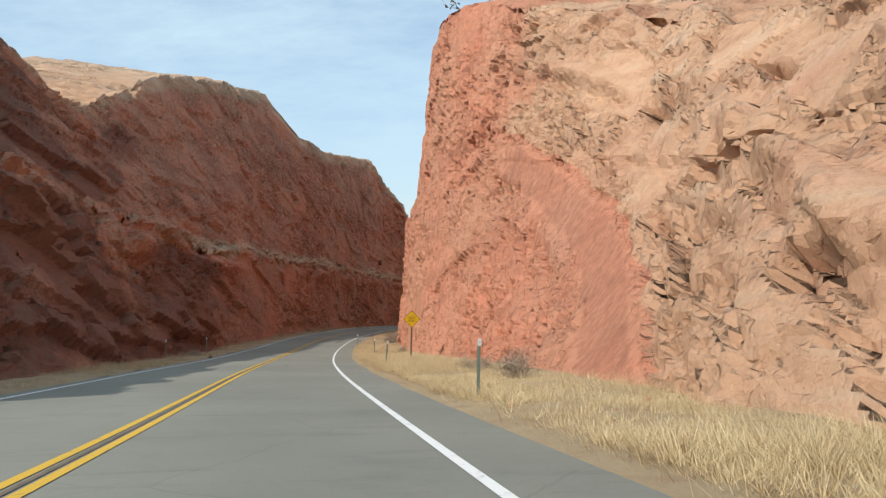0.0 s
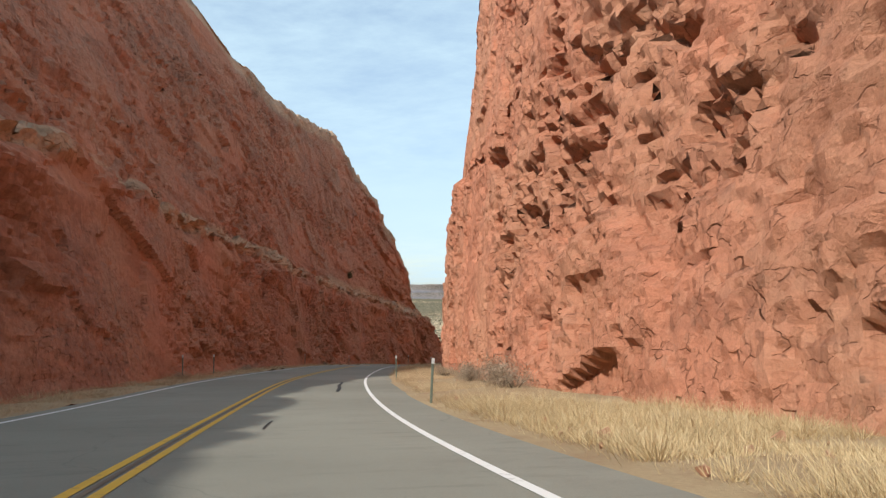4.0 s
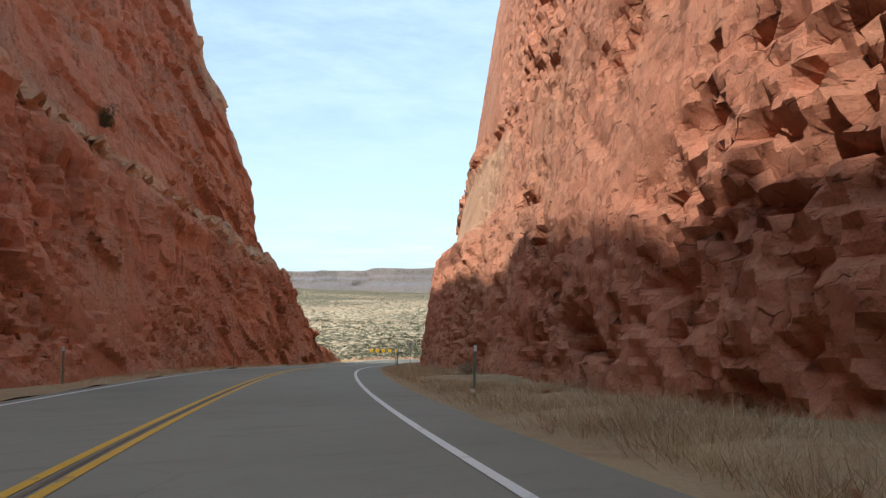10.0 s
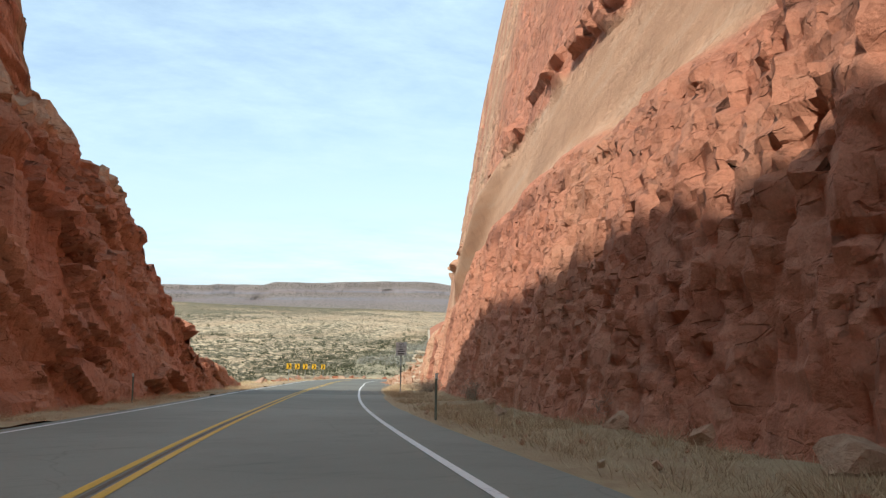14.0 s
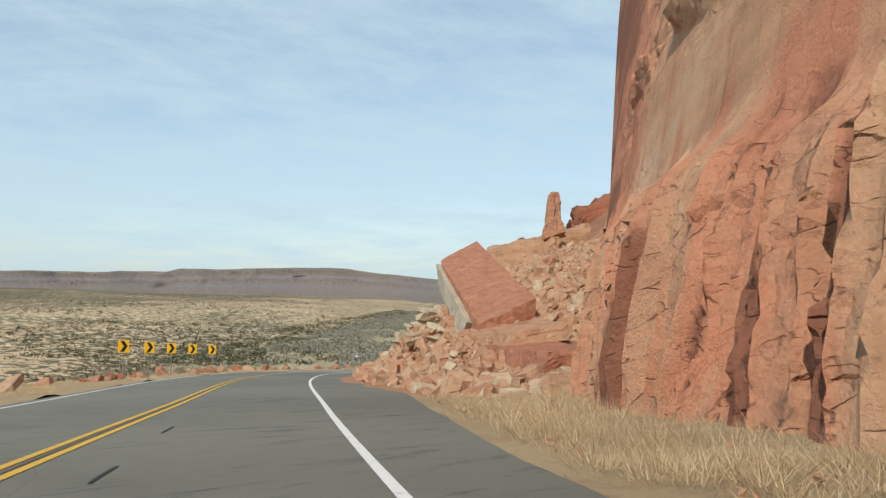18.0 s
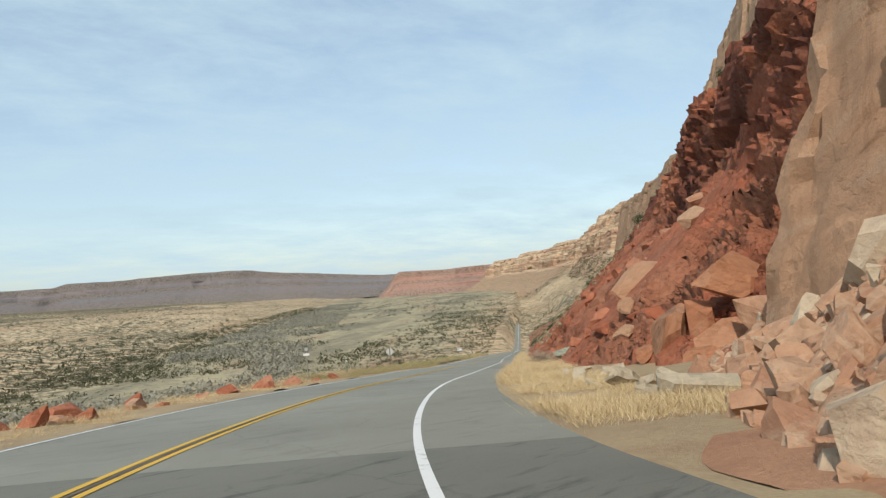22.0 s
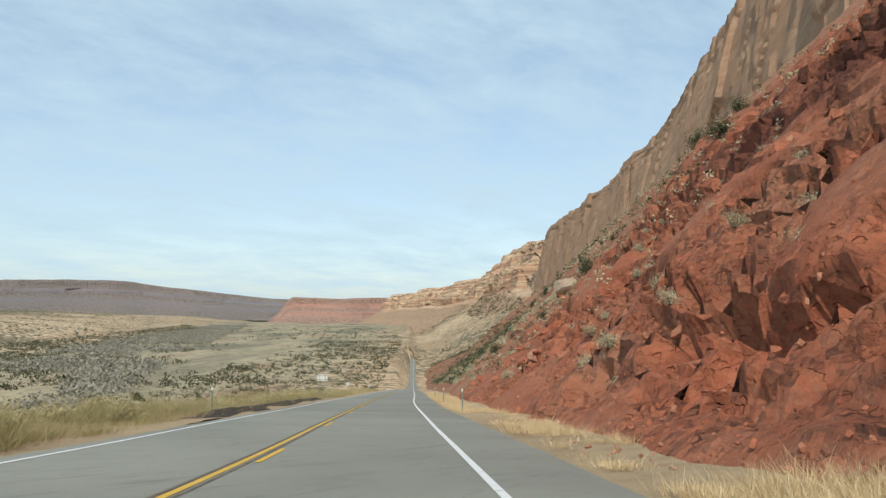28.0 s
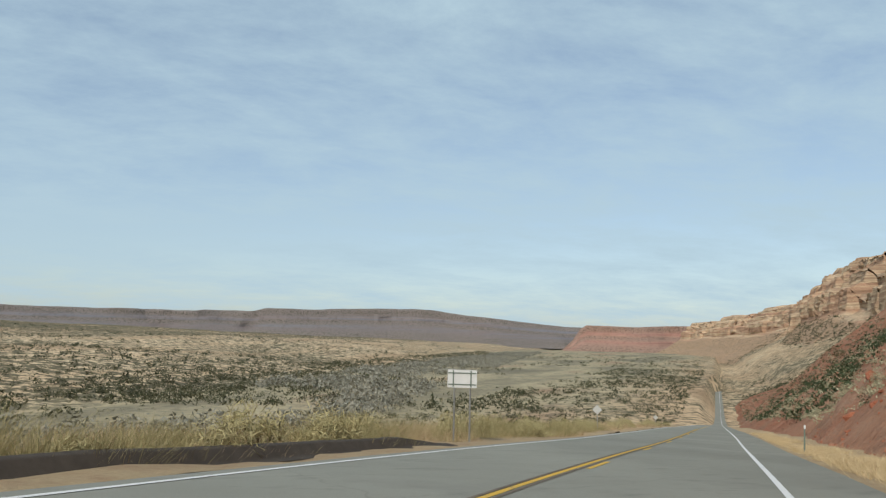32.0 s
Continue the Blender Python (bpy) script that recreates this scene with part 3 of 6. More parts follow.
# how far the upper half of the wall leans back beyond the lower
LEFT_SET = [(170, 0), (186, 0.22), (198, 0.20), (211, 0)]
RIGHT_TOP = [(20, 9), (70, 10.5), (80, 12), (88, 15.5), (105, 22.5), (118, 28), (130, 31), (150, 34), (200, 38), (290, 41), (330, 42), (385, 42), (402, 40), (412, 30), (420, 22)]
RIGHT_FOOT = [(20, 9.3), (70, 8.8), (90, 10.6), (135, 9.7), (170, 9.2), (240, 9.0), (296, 9.5), (322, 9.6), (330, 11.0), (337, 13.5), (345, 17), (360, 22), (380, 25), (400, 27), (420, 31)]
RIGHT_LEAN = [(20, 1.0), (80, 0.8), (96, 0.5), (112, 0.22), (124, 0.08), (200, 0.08), (240, 0.16), (330, 0.18), (345, 0.08), (420, 0.06)]
RIGHT_LOW = [(20, 1.0), (80, 0.8), (96, 0.5), (112, 0.18), (124, 0.03), (200, 0.03), (240, 0.15), (330, 0.18), (345, 0.08), (420, 0.06)]
RIGHT_STEP = [(110, 0), (124, 0.9), (205, 1.0), (235, 0.15), (300, 0)]


def broken(p, size, seed, tilt=0.28):
    """Plates of broken rock with crooked edges."""
    size = np.asarray(size, float) * np.ones(3)
    w = np.stack([waves(p, size * 0.9, seed + 101 + k, 2) for k in range(3)], 1)
    return facets(p + 0.45 * size * w, size, seed, tilt)


def sheet(name, s_values, rows, relief, material, bed, label, flip=False, category="rock wall", crease=14, worn=None):
    """A rock surface: rows(s) gives u and h down the profile; relief moves each point along the surface's normal."""
    u, h = rows(s_values)
    p = place(s_values[:, None], u, h)
    ds, dv = np.gradient(p, axis=0), np.gradient(p, axis=1)
    n = np.cross(ds, dv)
    n /= np.linalg.norm(n, axis=-1)[..., None] + 1e-9
    if flip:
        n = -n
    flat_p = p.reshape(-1, 3)
    s_all = np.repeat(s_values, u.shape[1])
    move = relief(flat_p, s_all, u.ravel(), h.ravel())
    v = flat_p + n.reshape(-1, 3) * move[:, None]
    ob = mesh_object(name, v, grid_faces(len(s_values), u.shape[1], flip), material, smooth=True, crease=crease, attrs=[("bed", bed(flat_p, s_all, u.ravel(), h.ravel()))] + ([("worn", worn(flat_p, s_all, u.ravel(), h.ravel()))] if worn else []))
    tagged(ob, label, category, kind="structure")
    return v.reshape(len(s_values), u.shape[1], 3)


def ladder(corners, counts):
    """Rows of u and h between corner columns, each given as arrays over s."""
    us, hs = [], []
    for (u0, h0), (u1, h1), n in zip(corners, corners[1:], counts):
        k = np.arange(n) / n
        us.append(u0[:, None] * (1 - k) + u1[:, None] * k)
        hs.append(h0[:, None] * (1 - k) + h1[:, None] * k)
    us.append(corners[-1][0][:, None])
    hs.append(corners[-1][1][:, None])
    return np.hstack(us), np.hstack(hs)


def left_rows(s):
    top, ledge = ts(s, LEFT_TOP), ts(s, LEFT_LEDGE)
    low = np.minimum(ledge, top)
    foot = -7.7 + 0 * s
    up = np.maximum(top - low, 0)
    on = np.clip(up / 4, 0, 1)
    lean, back = ts(s, LEFT_LEAN), ts(s, LEFT_BACK)
    return ladder([(foot + 0.4, -0.8 + 0 * s), (foot - back * low, low), (foot - back * low - 0.3 - 2.0 * on, low + 0.4 * on),
                   (foot - back * low - 2.3 - lean * up * 0.55, low + up * 0.55), (foot - back * low - 2.3 - lean * up - ts(s, LEFT_SET) * up * 0.45, top), (foot - 20 - lean * up, top + 1.5 * on), (foot - 70, top * 0.9 + 2 * on)], [60, 8, 53, 43, 14, 6])


def hollows(s, v, size, seed, share, depth, shear=0.0):
    """Angular holes where single plates have fallen out."""
    _, num, edge = plates(s, v, size, seed, 0.2, shear)
    return -depth * (num > 1 - share) * np.clip(edge * 5, 0.3, 1)


def left_relief(p, s, u, h):
    ledge = ts(s, LEFT_LEDGE)
    v = h + 0.7 * np.abs(u)
    patch = np.clip(ripple(s / 14, v / 8, 5, 3) * 2 + 0.55, 0.15, 1)
    r = 0.30 * plates(s, v, (6.0, 3.6), 3, 0.25, 0.25)[0] + patch * (0.70 * shingle(s, v, (2.2, 1.1), 5, 0.3) + 0.45 * shingle(s, v, (0.9, 0.5), 9, 0.2) + 0.04 * plates(s, v, (0.7, 0.5), 11, 0.6)[0])
    r += 0.5 * shingle(s, v, (4.0, 1.8), 15, 0.3, 0.5, 4)
    flute = (0.34 * plates(s, v, (0.75, 9.0), 21, 0.5, 0, 0.2)[0] + 0.14 * plates(s, v, (0.45, 5.0), 23, 0.4)[0]) * (h < ledge + 0.5) * np.clip((s - 172) / 12, 0, 1) * np.clip((h - ledge + 7.5) / 3, 0.15, 1)
    flute_up = 0.34 * plates(s, v, (0.9, 8.0), 25, 0.5)[0] * np.clip((h - ledge - 8) / 3, 0, 1) * np.clip(ripple(s / 16, v / 9, 27) * 4 - 0.4, 0, 1)
    end = np.clip((s - 250) / 35, 0, 1)
    steps = 0.75 * end * plates(s, v, (5, 1.7), 33, 0.3, 0.3)[0]
    rim = 0.45 * np.exp(-((h - ledge + 0.5) / 0.6) ** 2) - 0.55 * np.exp(-((h - ledge + 2.0) / 0.7) ** 2)
    rim *= np.clip(0.6 + 1.5 * ripple(s / 5, 0 * s, 36, 3), 0, 1.3)
    shelf = 0.55 * np.exp(-((h - ledge - 0.3) / 1.2) ** 2) * plates(s, v, (2.2, 0.7), 35, 0.4, 0.05)[0]
    seam = -0.35 * np.exp(-(((h - ledge - 6.5 + 1.5 * ripple(s / 20, 0 * s, 37)) / 0.35) ** 2)) * np.clip(ripple(s / 6, 0 * s, 39) * 3, 0, 1)
    steps = steps + 0.6 * np.clip((150 - s) / 25, 0, 1) * plates(s, v, (7, 1.8), 34, 0.3, 0.25)[0]
    return (r + flute + flute_up + steps + shelf + seam + rim) * np.clip((h + 0.8) / 1.5, 0.15, 1) + 0.8 * waves(p, 22, 4, 2)


def left_bed(p, s, u, h):
    top, ledge = ts(s, LEFT_TOP), ts(s, LEFT_LEDGE)
    cap = np.clip((h - top + 3.0) / 3.0, 0, 1) * np.clip((top - ledge) / 6, 0, 1)
    shelf = np.exp(-((h - ledge - 0.5) / 1.4) ** 2) * np.clip(0.9 + 1.1 * waves(p, 9, 8, 3), 0, 1.4)
    # shade of the wall's near part, put into the colour and broken by noise
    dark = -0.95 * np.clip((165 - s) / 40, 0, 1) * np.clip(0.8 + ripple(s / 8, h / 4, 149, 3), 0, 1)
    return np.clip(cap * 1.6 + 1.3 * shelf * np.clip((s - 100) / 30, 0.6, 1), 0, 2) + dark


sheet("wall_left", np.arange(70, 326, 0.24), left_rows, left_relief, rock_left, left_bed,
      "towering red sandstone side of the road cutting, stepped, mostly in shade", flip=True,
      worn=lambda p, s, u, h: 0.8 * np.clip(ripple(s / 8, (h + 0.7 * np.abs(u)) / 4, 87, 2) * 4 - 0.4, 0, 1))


def right_rows(s):
    top, foot, lean = ts(s, RIGHT_TOP), ts(s, RIGHT_FOOT), ts(s, RIGHT_LEAN)
    mid = np.minimum(13.2 + 0.8 * ripple(s / 17, 0 * s, 38), top * 0.55)
    low = foot + ts(s, RIGHT_LOW) * mid
    shelf = low + ts(s, RIGHT_STEP)
    high = shelf + lean * (top - mid - 0.5)
    return ladder([(foot - 0.3, -0.8 + 0 * s), (low, mid), (shelf + 0.05, mid + 0.5), (high, top), (high + 9, top + 1.5), (high + 45, top + 4)], [74, 6, 84, 12, 4])


def slab_line(s):
    return ts(s, [(225, 9.4), (245, 10.2), (273, 10.5), (285, 11.5), (298, 11.2), (312, 7.6), (320, 7.0), (340, 7.0)])


def columns(s, h, wide, seed):
    """Upright rounded pillars with sharp grooves between them."""
    a = s / wide + 0.35 * ripple(s / (3 * wide), h / 9, seed, 2) + 0.12 * ripple(s / wide, h / 1.5, seed + 3)
    i = np.floor(a).astype(np.int64)
    f = a - i
    own = hash3(i, i * 0, i * 0, seed + 5)
    return (0.55 + 0.45 * own) * np.sqrt(np.clip(4 * f * (1 - f), 0, 1)) + 0.9 * own ** 2 - 0.8


def red_bed(s, h):
    """Height over the foot of the tan beds that dip towards the first bend."""
    return h - 4.9 - 0.43 * (s - 83.7)


def right_plain(s, h):
    """Where the wall is smooth: the red shale bed, the pale slab, the varnished face at its end."""
    d = red_bed(s, h) + 0.3 * ripple(s / 2.0, h / 2.0, 58, 2)
    shale = np.clip((110 - s) / 6, 0, 1) * np.clip((d + 3.2) / 0.8, 0, 1) * np.clip((-0.1 - d) / 0.5, 0, 1)
    late, tail = np.clip((s - 225) / 25, 0, 1), np.clip((s - 328) / 8, 0, 1)
    slant = (h - slab_line(s)) / 2.5
    slab = late * (1 - tail) * np.exp(-slant ** 4)
    end = np.maximum(tail * np.clip((h - 7) / 4, 0, 1), np.clip((s - 333) / 5, 0, 0.72))
    face = 0.6 * np.clip(ripple(s / 6, h / 3.2, 88, 2) * 5 - 1.2, 0, 1) * np.clip((s - 100) / 10, 0, 1) * (1 - late)
    block = 0.8 * np.clip(ripple(s / 5, (h - 0.43 * s) / 2.4, 89, 2) * 5 - 0.2, 0, 1) * np.clip(d + 0.5, 0, 1) * np.clip((106 - s) / 8, 0, 1)
    return np.maximum.reduce([shale, slab, end, face, block])


def right_relief(p, s, u, h):
    near = np.clip((110 - s) / 10, 0, 1)
    late = np.clip((s - 225) / 25, 0, 1)
    v = h + 0.3 * (u - 9)
    dip = -0.43
    d = red_bed(s, h)
    tan = near * np.clip(d / 1.6 + 0.5, 0, 1)
    patch = np.clip(ripple(s / 11, v / 8, 5, 3) * 2.2 + 0.65, 0.22, 1) * (1 - tan)
    r = 0.22 * plates(s, v, (5.5, 4.0), 41, 0.3)[0] + patch * (0.85 * shingle(s, v, (1.8, 1.0), 43, -0.2) + 0.80 * shingle(s, v, (0.8, 0.5), 47, -0.2, 0.5, 2.2) + 0.05 * plates(s, v, (0.7, 0.5), 44, 0.6)[0])
    r += (1 - tan) * 0.68 * shingle(s, v, (3.6, 2.0), 42, -0.25, 0.5, 4)
    r = r * (1 - 0.80 * late) * (1 - 0.8 * np.clip((s - 299) / 6, 0, 1) * np.clip((345 - s) / 6, 0, 1) * np.clip((8 - h) / 2, 0, 1))
    strata = tan * (1.3 * shingle(s, v, (6.0, 2.1), 49, dip, 0.35, 1.5) + 0.9 * shingle(s, v, (2.2, 1.1), 46, dip, 0.4, 2) + 0.45 * shingle(s, v, (1.0, 0.5), 50, dip, 0.4, 3) - 0.5)
    groove = -0.7 * near * np.exp(-((d - 4.6 - 0.3 * ripple(s / 4, 0 * s, 53)) / 0.55) ** 2) * np.clip(ripple(s / 7, 0 * s, 92) * 3 + 0.7, 0, 1)
    rubble = near * 0.40 * shingle(s, v, (0.9, 0.6), 48, dip) * np.clip(1.3 - np.abs(d - 1.0) / 1.6, 0, 1)
    big = np.clip(1.3 - np.hypot((s - 143) / 7, (h - 6.5) / 4.2), 0, 1) + np.clip(1.2 - np.hypot((s - 196) / 7, (h - 9.5) / 4), 0, 1) + 0.8 * np.clip(1.2 - np.hypot((s - 170) / 5, (h - 6) / 2.5), 0, 1)
    gaps = np.minimum(big, 1) * (1.05 * shingle(s, v, (3.4, 1.9), 58, -0.1, 0.4, 1.5) - 0.2)
    drill = 0.12 * columns(s, h, 1.2, 60) * np.clip((7 - h) / 4, 0, 1) * (1 - near)
    flute = late * (1 - np.clip((s - 298) / 6, 0, 1)) * (0.30 * columns(s, h, 1.0, 53) + 0.30 * shingle(s, v, (0.6, 0.6), 55, 0.0, 0.5) + 0.08 * plates(s, v, (0.45, 0.5), 57, 0.7)[0]) * np.clip((10 - h) / 3, 0, 1)
    tail = np.clip((s - 328) / 8, 0, 1)
    ribs = np.clip((s - 300) / 8, 0, 1) * np.clip((343 - s) / 8, 0, 1) * (0.40 * columns(s, h, 0.60, 57) + 0.42 * columns(s, h, 1.9, 66) + 0.12 * shingle(s, v, (0.5, 1.3), 65)) * np.clip((6.2 - h + 0.8 * ripple(s / 2, 0 * s, 91)) / 0.8, 0, 1)
    slant = (h - slab_line(s)) / 2.5
    below = -(0.95 + 0.25 * np.clip((s - 232) / 6, 0, 1) * np.clip((302 - s) / 8, 0, 1)) * late * (1 - tail) / (1 + np.exp(8 * (slant + 1.0 + 0.25 * ripple(s / 4, 0 * s, 56, 3))))
    pockets = hollows(s, v, (2.4, 1.0), 56, 0.4, 0.7) * late * (1 - tail) * np.exp(-((slant - 1.3) / 0.35) ** 2)
    arch = h - (6.6 + (313 - s) * 0.44)
    alcove = -1.1 * np.exp(-((arch + 0.3) / 1.0) ** 2) * np.clip((s - 295) / 6, 0, 1) * np.clip((315 - s) / 6, 0, 1)
    calm = 1 - 0.96 * right_plain(s, h)
    return (r + strata + rubble + gaps + drill + flute + ribs) * calm * np.clip((h + 0.8) / 1.5, 0.15, 1) + groove + 0.6 * waves(p, 19, 6, 2) + below + alcove + pockets


def right_bed(p, s, u, h):
    d = red_bed(s, h) + 0.35 * ripple(s / 1.6, h / 1.2, 146, 2)
    near = np.clip(d / 0.25 + 0.5, 0, 1) * np.clip((112 - s) / 6 + 0.4 * ripple(s / 4, h / 3, 144), 0, 1) * (0.78 + 0.3 * ripple(s / 5, h / 2, 145, 2))
    shale = -0.42 * np.clip((110 - s) / 6, 0, 1) * np.clip((d + 3.2) / 0.8, 0, 1) * np.clip((-0.1 - d) / 0.5, 0, 1)
    slant = (h - slab_line(s)) / 2.5
    slab = 0.95 * np.clip((s - 228) / 16, 0, 1) * np.clip((314 - s) / 6, 0, 1) * np.exp(-slant ** 6)
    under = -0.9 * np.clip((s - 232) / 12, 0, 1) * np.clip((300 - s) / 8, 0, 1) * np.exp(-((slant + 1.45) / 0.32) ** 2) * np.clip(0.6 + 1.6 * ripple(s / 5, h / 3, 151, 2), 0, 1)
    late = np.clip((s - 300) / 10, 0, 1) * np.clip((336 - s) / 8, 0, 1) * (0.64 + 0.40 * ripple(s / 1.2, h / 8, 148, 2))
    # the columns' shadow on themselves, painted as dark upright streaks
    column_shade = -1.25 * np.clip((s - 302) / 6, 0, 1) * np.clip((338 - s) / 6, 0, 1) * np.clip(ripple(s / 0.9, h / 12, 152, 2) * 3.5 - 0.5, 0, 1) * np.clip((7 - h) / 2, 0, 1)
    brown = -0.85 * np.clip((s - 329) / 6, 0, 1) * np.clip(0.75 + 1.3 * ripple(s / 30, h / 2.6 + 0.02 * s, 147, 3), 0, 1)
    return np.clip(np.maximum(np.maximum(near, slab), late), 0, 1) + brown + under + shale + column_shade


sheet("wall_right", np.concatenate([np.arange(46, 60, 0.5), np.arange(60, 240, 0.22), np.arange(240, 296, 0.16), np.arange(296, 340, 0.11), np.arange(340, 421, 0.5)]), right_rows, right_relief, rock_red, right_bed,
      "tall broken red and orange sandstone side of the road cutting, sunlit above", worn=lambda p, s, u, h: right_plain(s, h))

SLOPE_FOOT = [(384, 16), (392, 12), (400, 9.6), (410, 8.6), (430, 8.2), (520, 7.8), (720, 9), (1100, 14)]
SLOPE_BROW = [(384, 24), (400, 29), (420, 38), (480, 50), (570, 62), (680, 68), (860, 70), (896, 72), (912, 120), (1000, 138), (1100, 150)]
SLOPE_RISE = [(384, 12), (400, 19), (420, 30), (480, 42), (570, 52), (680, 46), (860, 44), (896, 45), (912, 52), (1000, 52), (1100, 52)]
SLOPE_TOP = [(384, 20), (400, 30), (420, 55), (480, 82), (570, 87), (600, 83), (680, 76), (860, 80), (894, 78), (912, 70), (1000, 72), (1100, 72)]


def slope_rows(s):
    foot, brow, rise, top = ts(s, SLOPE_FOOT), ts(s, SLOPE_BROW), ts(s, SLOPE_RISE) + bench(s), ts(s, SLOPE_TOP) + bench(s)
    steep = np.clip((505 - s) / 40, 0, 1)
    lip = 0.62 - 0.06 * steep + 0.02 * ripple(s / 6, 0 * s, 84, 2)
    return ladder([(foot - 0.6, -0.7 + 0 * s), (foot + 3, 2.4 + 0 * s), (foot + (brow - foot) * 0.42, rise * 0.40), (foot + (brow - foot) * lip, rise * (0.64 + 0.11 * steep)), (brow, rise), (brow + 7, np.maximum(top, rise + 4)), (brow + 18, np.maximum(top, rise + 4) + 3), (brow + 80, top + 12)],
                  [12, 50, 34, 22, 40, 8, 6])


def slope_rock(s, v, k):
    """Where broken rock stands out of the dirt of the slope."""
    return np.clip(ripple(s / 13, (v + 0.12 * s) / 5.5, 80, 3) * 3.4 + 0.62, 0, 1) * np.clip((0.85 - k) * 5, 0, 1)


def slope_worn(p, s, u, h):
    foot, brow = ts(s, SLOPE_FOOT), ts(s, SLOPE_BROW)
    k = (u - foot) / (brow - foot)
    rock = slope_rock(s, np.hypot(u - foot, h), k)
    return np.where(k > 0.97, 0.8, np.clip(0.6 - rock, 0, 1))


def slope_relief(p, s, u, h):
    low = np.clip((548 - s) / 30, 0, 1)
    foot, brow, rise = ts(s, SLOPE_FOOT), ts(s, SLOPE_BROW), ts(s, SLOPE_RISE) + bench(s)
    k = (u - foot) / (brow - foot)
    v = np.hypot(u - foot, h)
    cliff = np.clip((k - 0.98) / 0.04, 0, 1)
    band = np.exp(-((k - ts(s, [(384, 0.52), (420, 0.50), (470, 0.50), (520, 0.46)]) + 0.06 * ripple(s / 14, 0 * s, 62)) / 0.16) ** 2) * low
    rough = np.clip(ripple(s / 9, v / 7, 64, 3) * 2.2 + 0.5, 0.15, 1)
    rock = slope_rock(s, v, k)
    r = rock * (0.9 * shingle(s, v, (2.4, 1.3), 61, 0.1) + 0.45 * shingle(s, v, (0.9, 0.6), 63)) + rough * 0.35 * shingle(s, v, (0.9, 0.6), 65, 0.1, 0.5, 3) + 0.35 * waves(p, 6, 66, 3)
    ledges = band * (2.2 * shingle(s, v, (7, 2.0), 67, 0.05, 0.35, 1.0) + 1.0 * shingle(s, v, (2.2, 0.9), 68, 0.05, 0.4, 1.2) - 0.8)
    crags = (3.0 * shingle(s, v, (5.0, 2.6), 70, 0.12, 0.4, 1.3) + 1.2 * shingle(s, v, (1.9, 1.1), 77, 0.12, 0.4, 1.3)) * rock * low * np.clip((0.8 - k) * 4, 0, 1)
    gully = 1.0 * np.abs(ripple(s / 9, v / 30, 82, 2)) * np.clip(v / 6, 0, 1)
    tall = k * 60 + (h - rise)
    rim = np.clip((h - ts(s, SLOPE_TOP) - bench(s) + 9) / 5, 0, 1)
    wall = cliff * (0.9 * plates(s, tall, (16, 60), 72, 0.3)[0] + 0.35 * plates(s, tall, (5, 26), 74, 0.4)[0] + rim * (0.9 * shingle(s, tall, (7, 2.6), 75, 0.05) + 0.5 * shingle(s, tall, (2.5, 1.2), 76, 0.05)))
    return (r * (0.7 + 0.3 * low) + ledges + crags - gully + wall) * np.clip((h + 0.9) / 2.5, 0.1, 1) + 1.3 * waves(p, 26, 78, 3)


def slope_bed(p, s, u, h):
    foot, brow = ts(s, SLOPE_FOOT), ts(s, SLOPE_BROW)
    k = (u - foot) / (brow - foot)
    cliff = np.clip((k - 0.97) / 0.03, 0, 1)
    talus = np.clip((k - 0.72) / 0.2, 0, 0.55)
    further = np.clip((s - 495) / 90, 0, 0.5)
    low = np.clip((548 - s) / 30, 0, 1)
    band = np.exp(-((k - ts(s, [(384, 0.52), (420, 0.50), (470, 0.50), (520, 0.46)]) + 0.06 * ripple(s / 14, 0 * s, 62)) / 0.15) ** 2) * low
    # darker rock of the ledges, with the shade on them painted in too
    dark = -0.8 * band * np.clip(0.65 + 1.2 * waves(p, 6, 79, 3), 0, 1)
    return np.clip(np.maximum(np.maximum(cliff * 0.9, talus), further) * (1 - band) + 0.22 * waves(p, 9, 69, 3) + dark, -1, 1.25)


SLOPE_S = np.concatenate([np.arange(384, 560, 0.33), np.arange(560, 720, 0.9), np.arange(720, 1101, 2.2)])
SLOPE_V = sheet("slope_right", SLOPE_S, slope_rows, slope_relief, rock_scree, slope_bed, "steep slope of broken dark red rock and scree under tan cliffs", category="rock slope", worn=slope_worn)


def on_slope(s, u):
    """Points of the slope's surface at metres along and right of the road."""
    s, u = np.atleast_1d(np.asarray(s, float)), np.atleast_1d(np.asarray(u, float))
    p = place(s, u, 0.0)
    rows = SLOPE_V[np.clip(np.searchsorted(SLOPE_S, s), 0, len(SLOPE_S) - 1)]
    near = ((rows[:, :, :2] - p[:, None, :2]) ** 2).sum(-1).argmin(1)
    p[:, 2] = rows[np.arange(len(p)), near, 2]
    return p


def far_rows(s):
    foot = ts(s, [(1060, 13), (1500, 32), (2500, 46), (3300, -60), (4200, -300)])
    brow = ts(s, [(1060, 140), (1300, 150), (1900, 168), (2310, 172), (2330, 235), (2600, 240), (2640, 175), (2860, 165), (2880, 215), (3080, 150), (3300, 90), (3600, 20), (4200, -150)])
    top = ts(s, [(1060, 70), (1150, 85), (1250, 120), (1700, 165), (2400, 178), (2900, 168), (3300, 150), (3800, 142), (4200, 136)])
    top = top + bench(s)
    return ladder([(foot, -4 + 0 * s), (brow * 0.55 + foot * 0.45, top * 0.22), (brow, top * 0.55), (brow + 4, top * 0.72), (brow + 22, top * 0.76), (brow + 26, top * 0.88), (brow + 42, top * 0.91), (brow + 46, top), (brow + 80, top + 4), (brow + 600, top + 10)], [18, 16, 8, 5, 6, 4, 6, 4, 4])


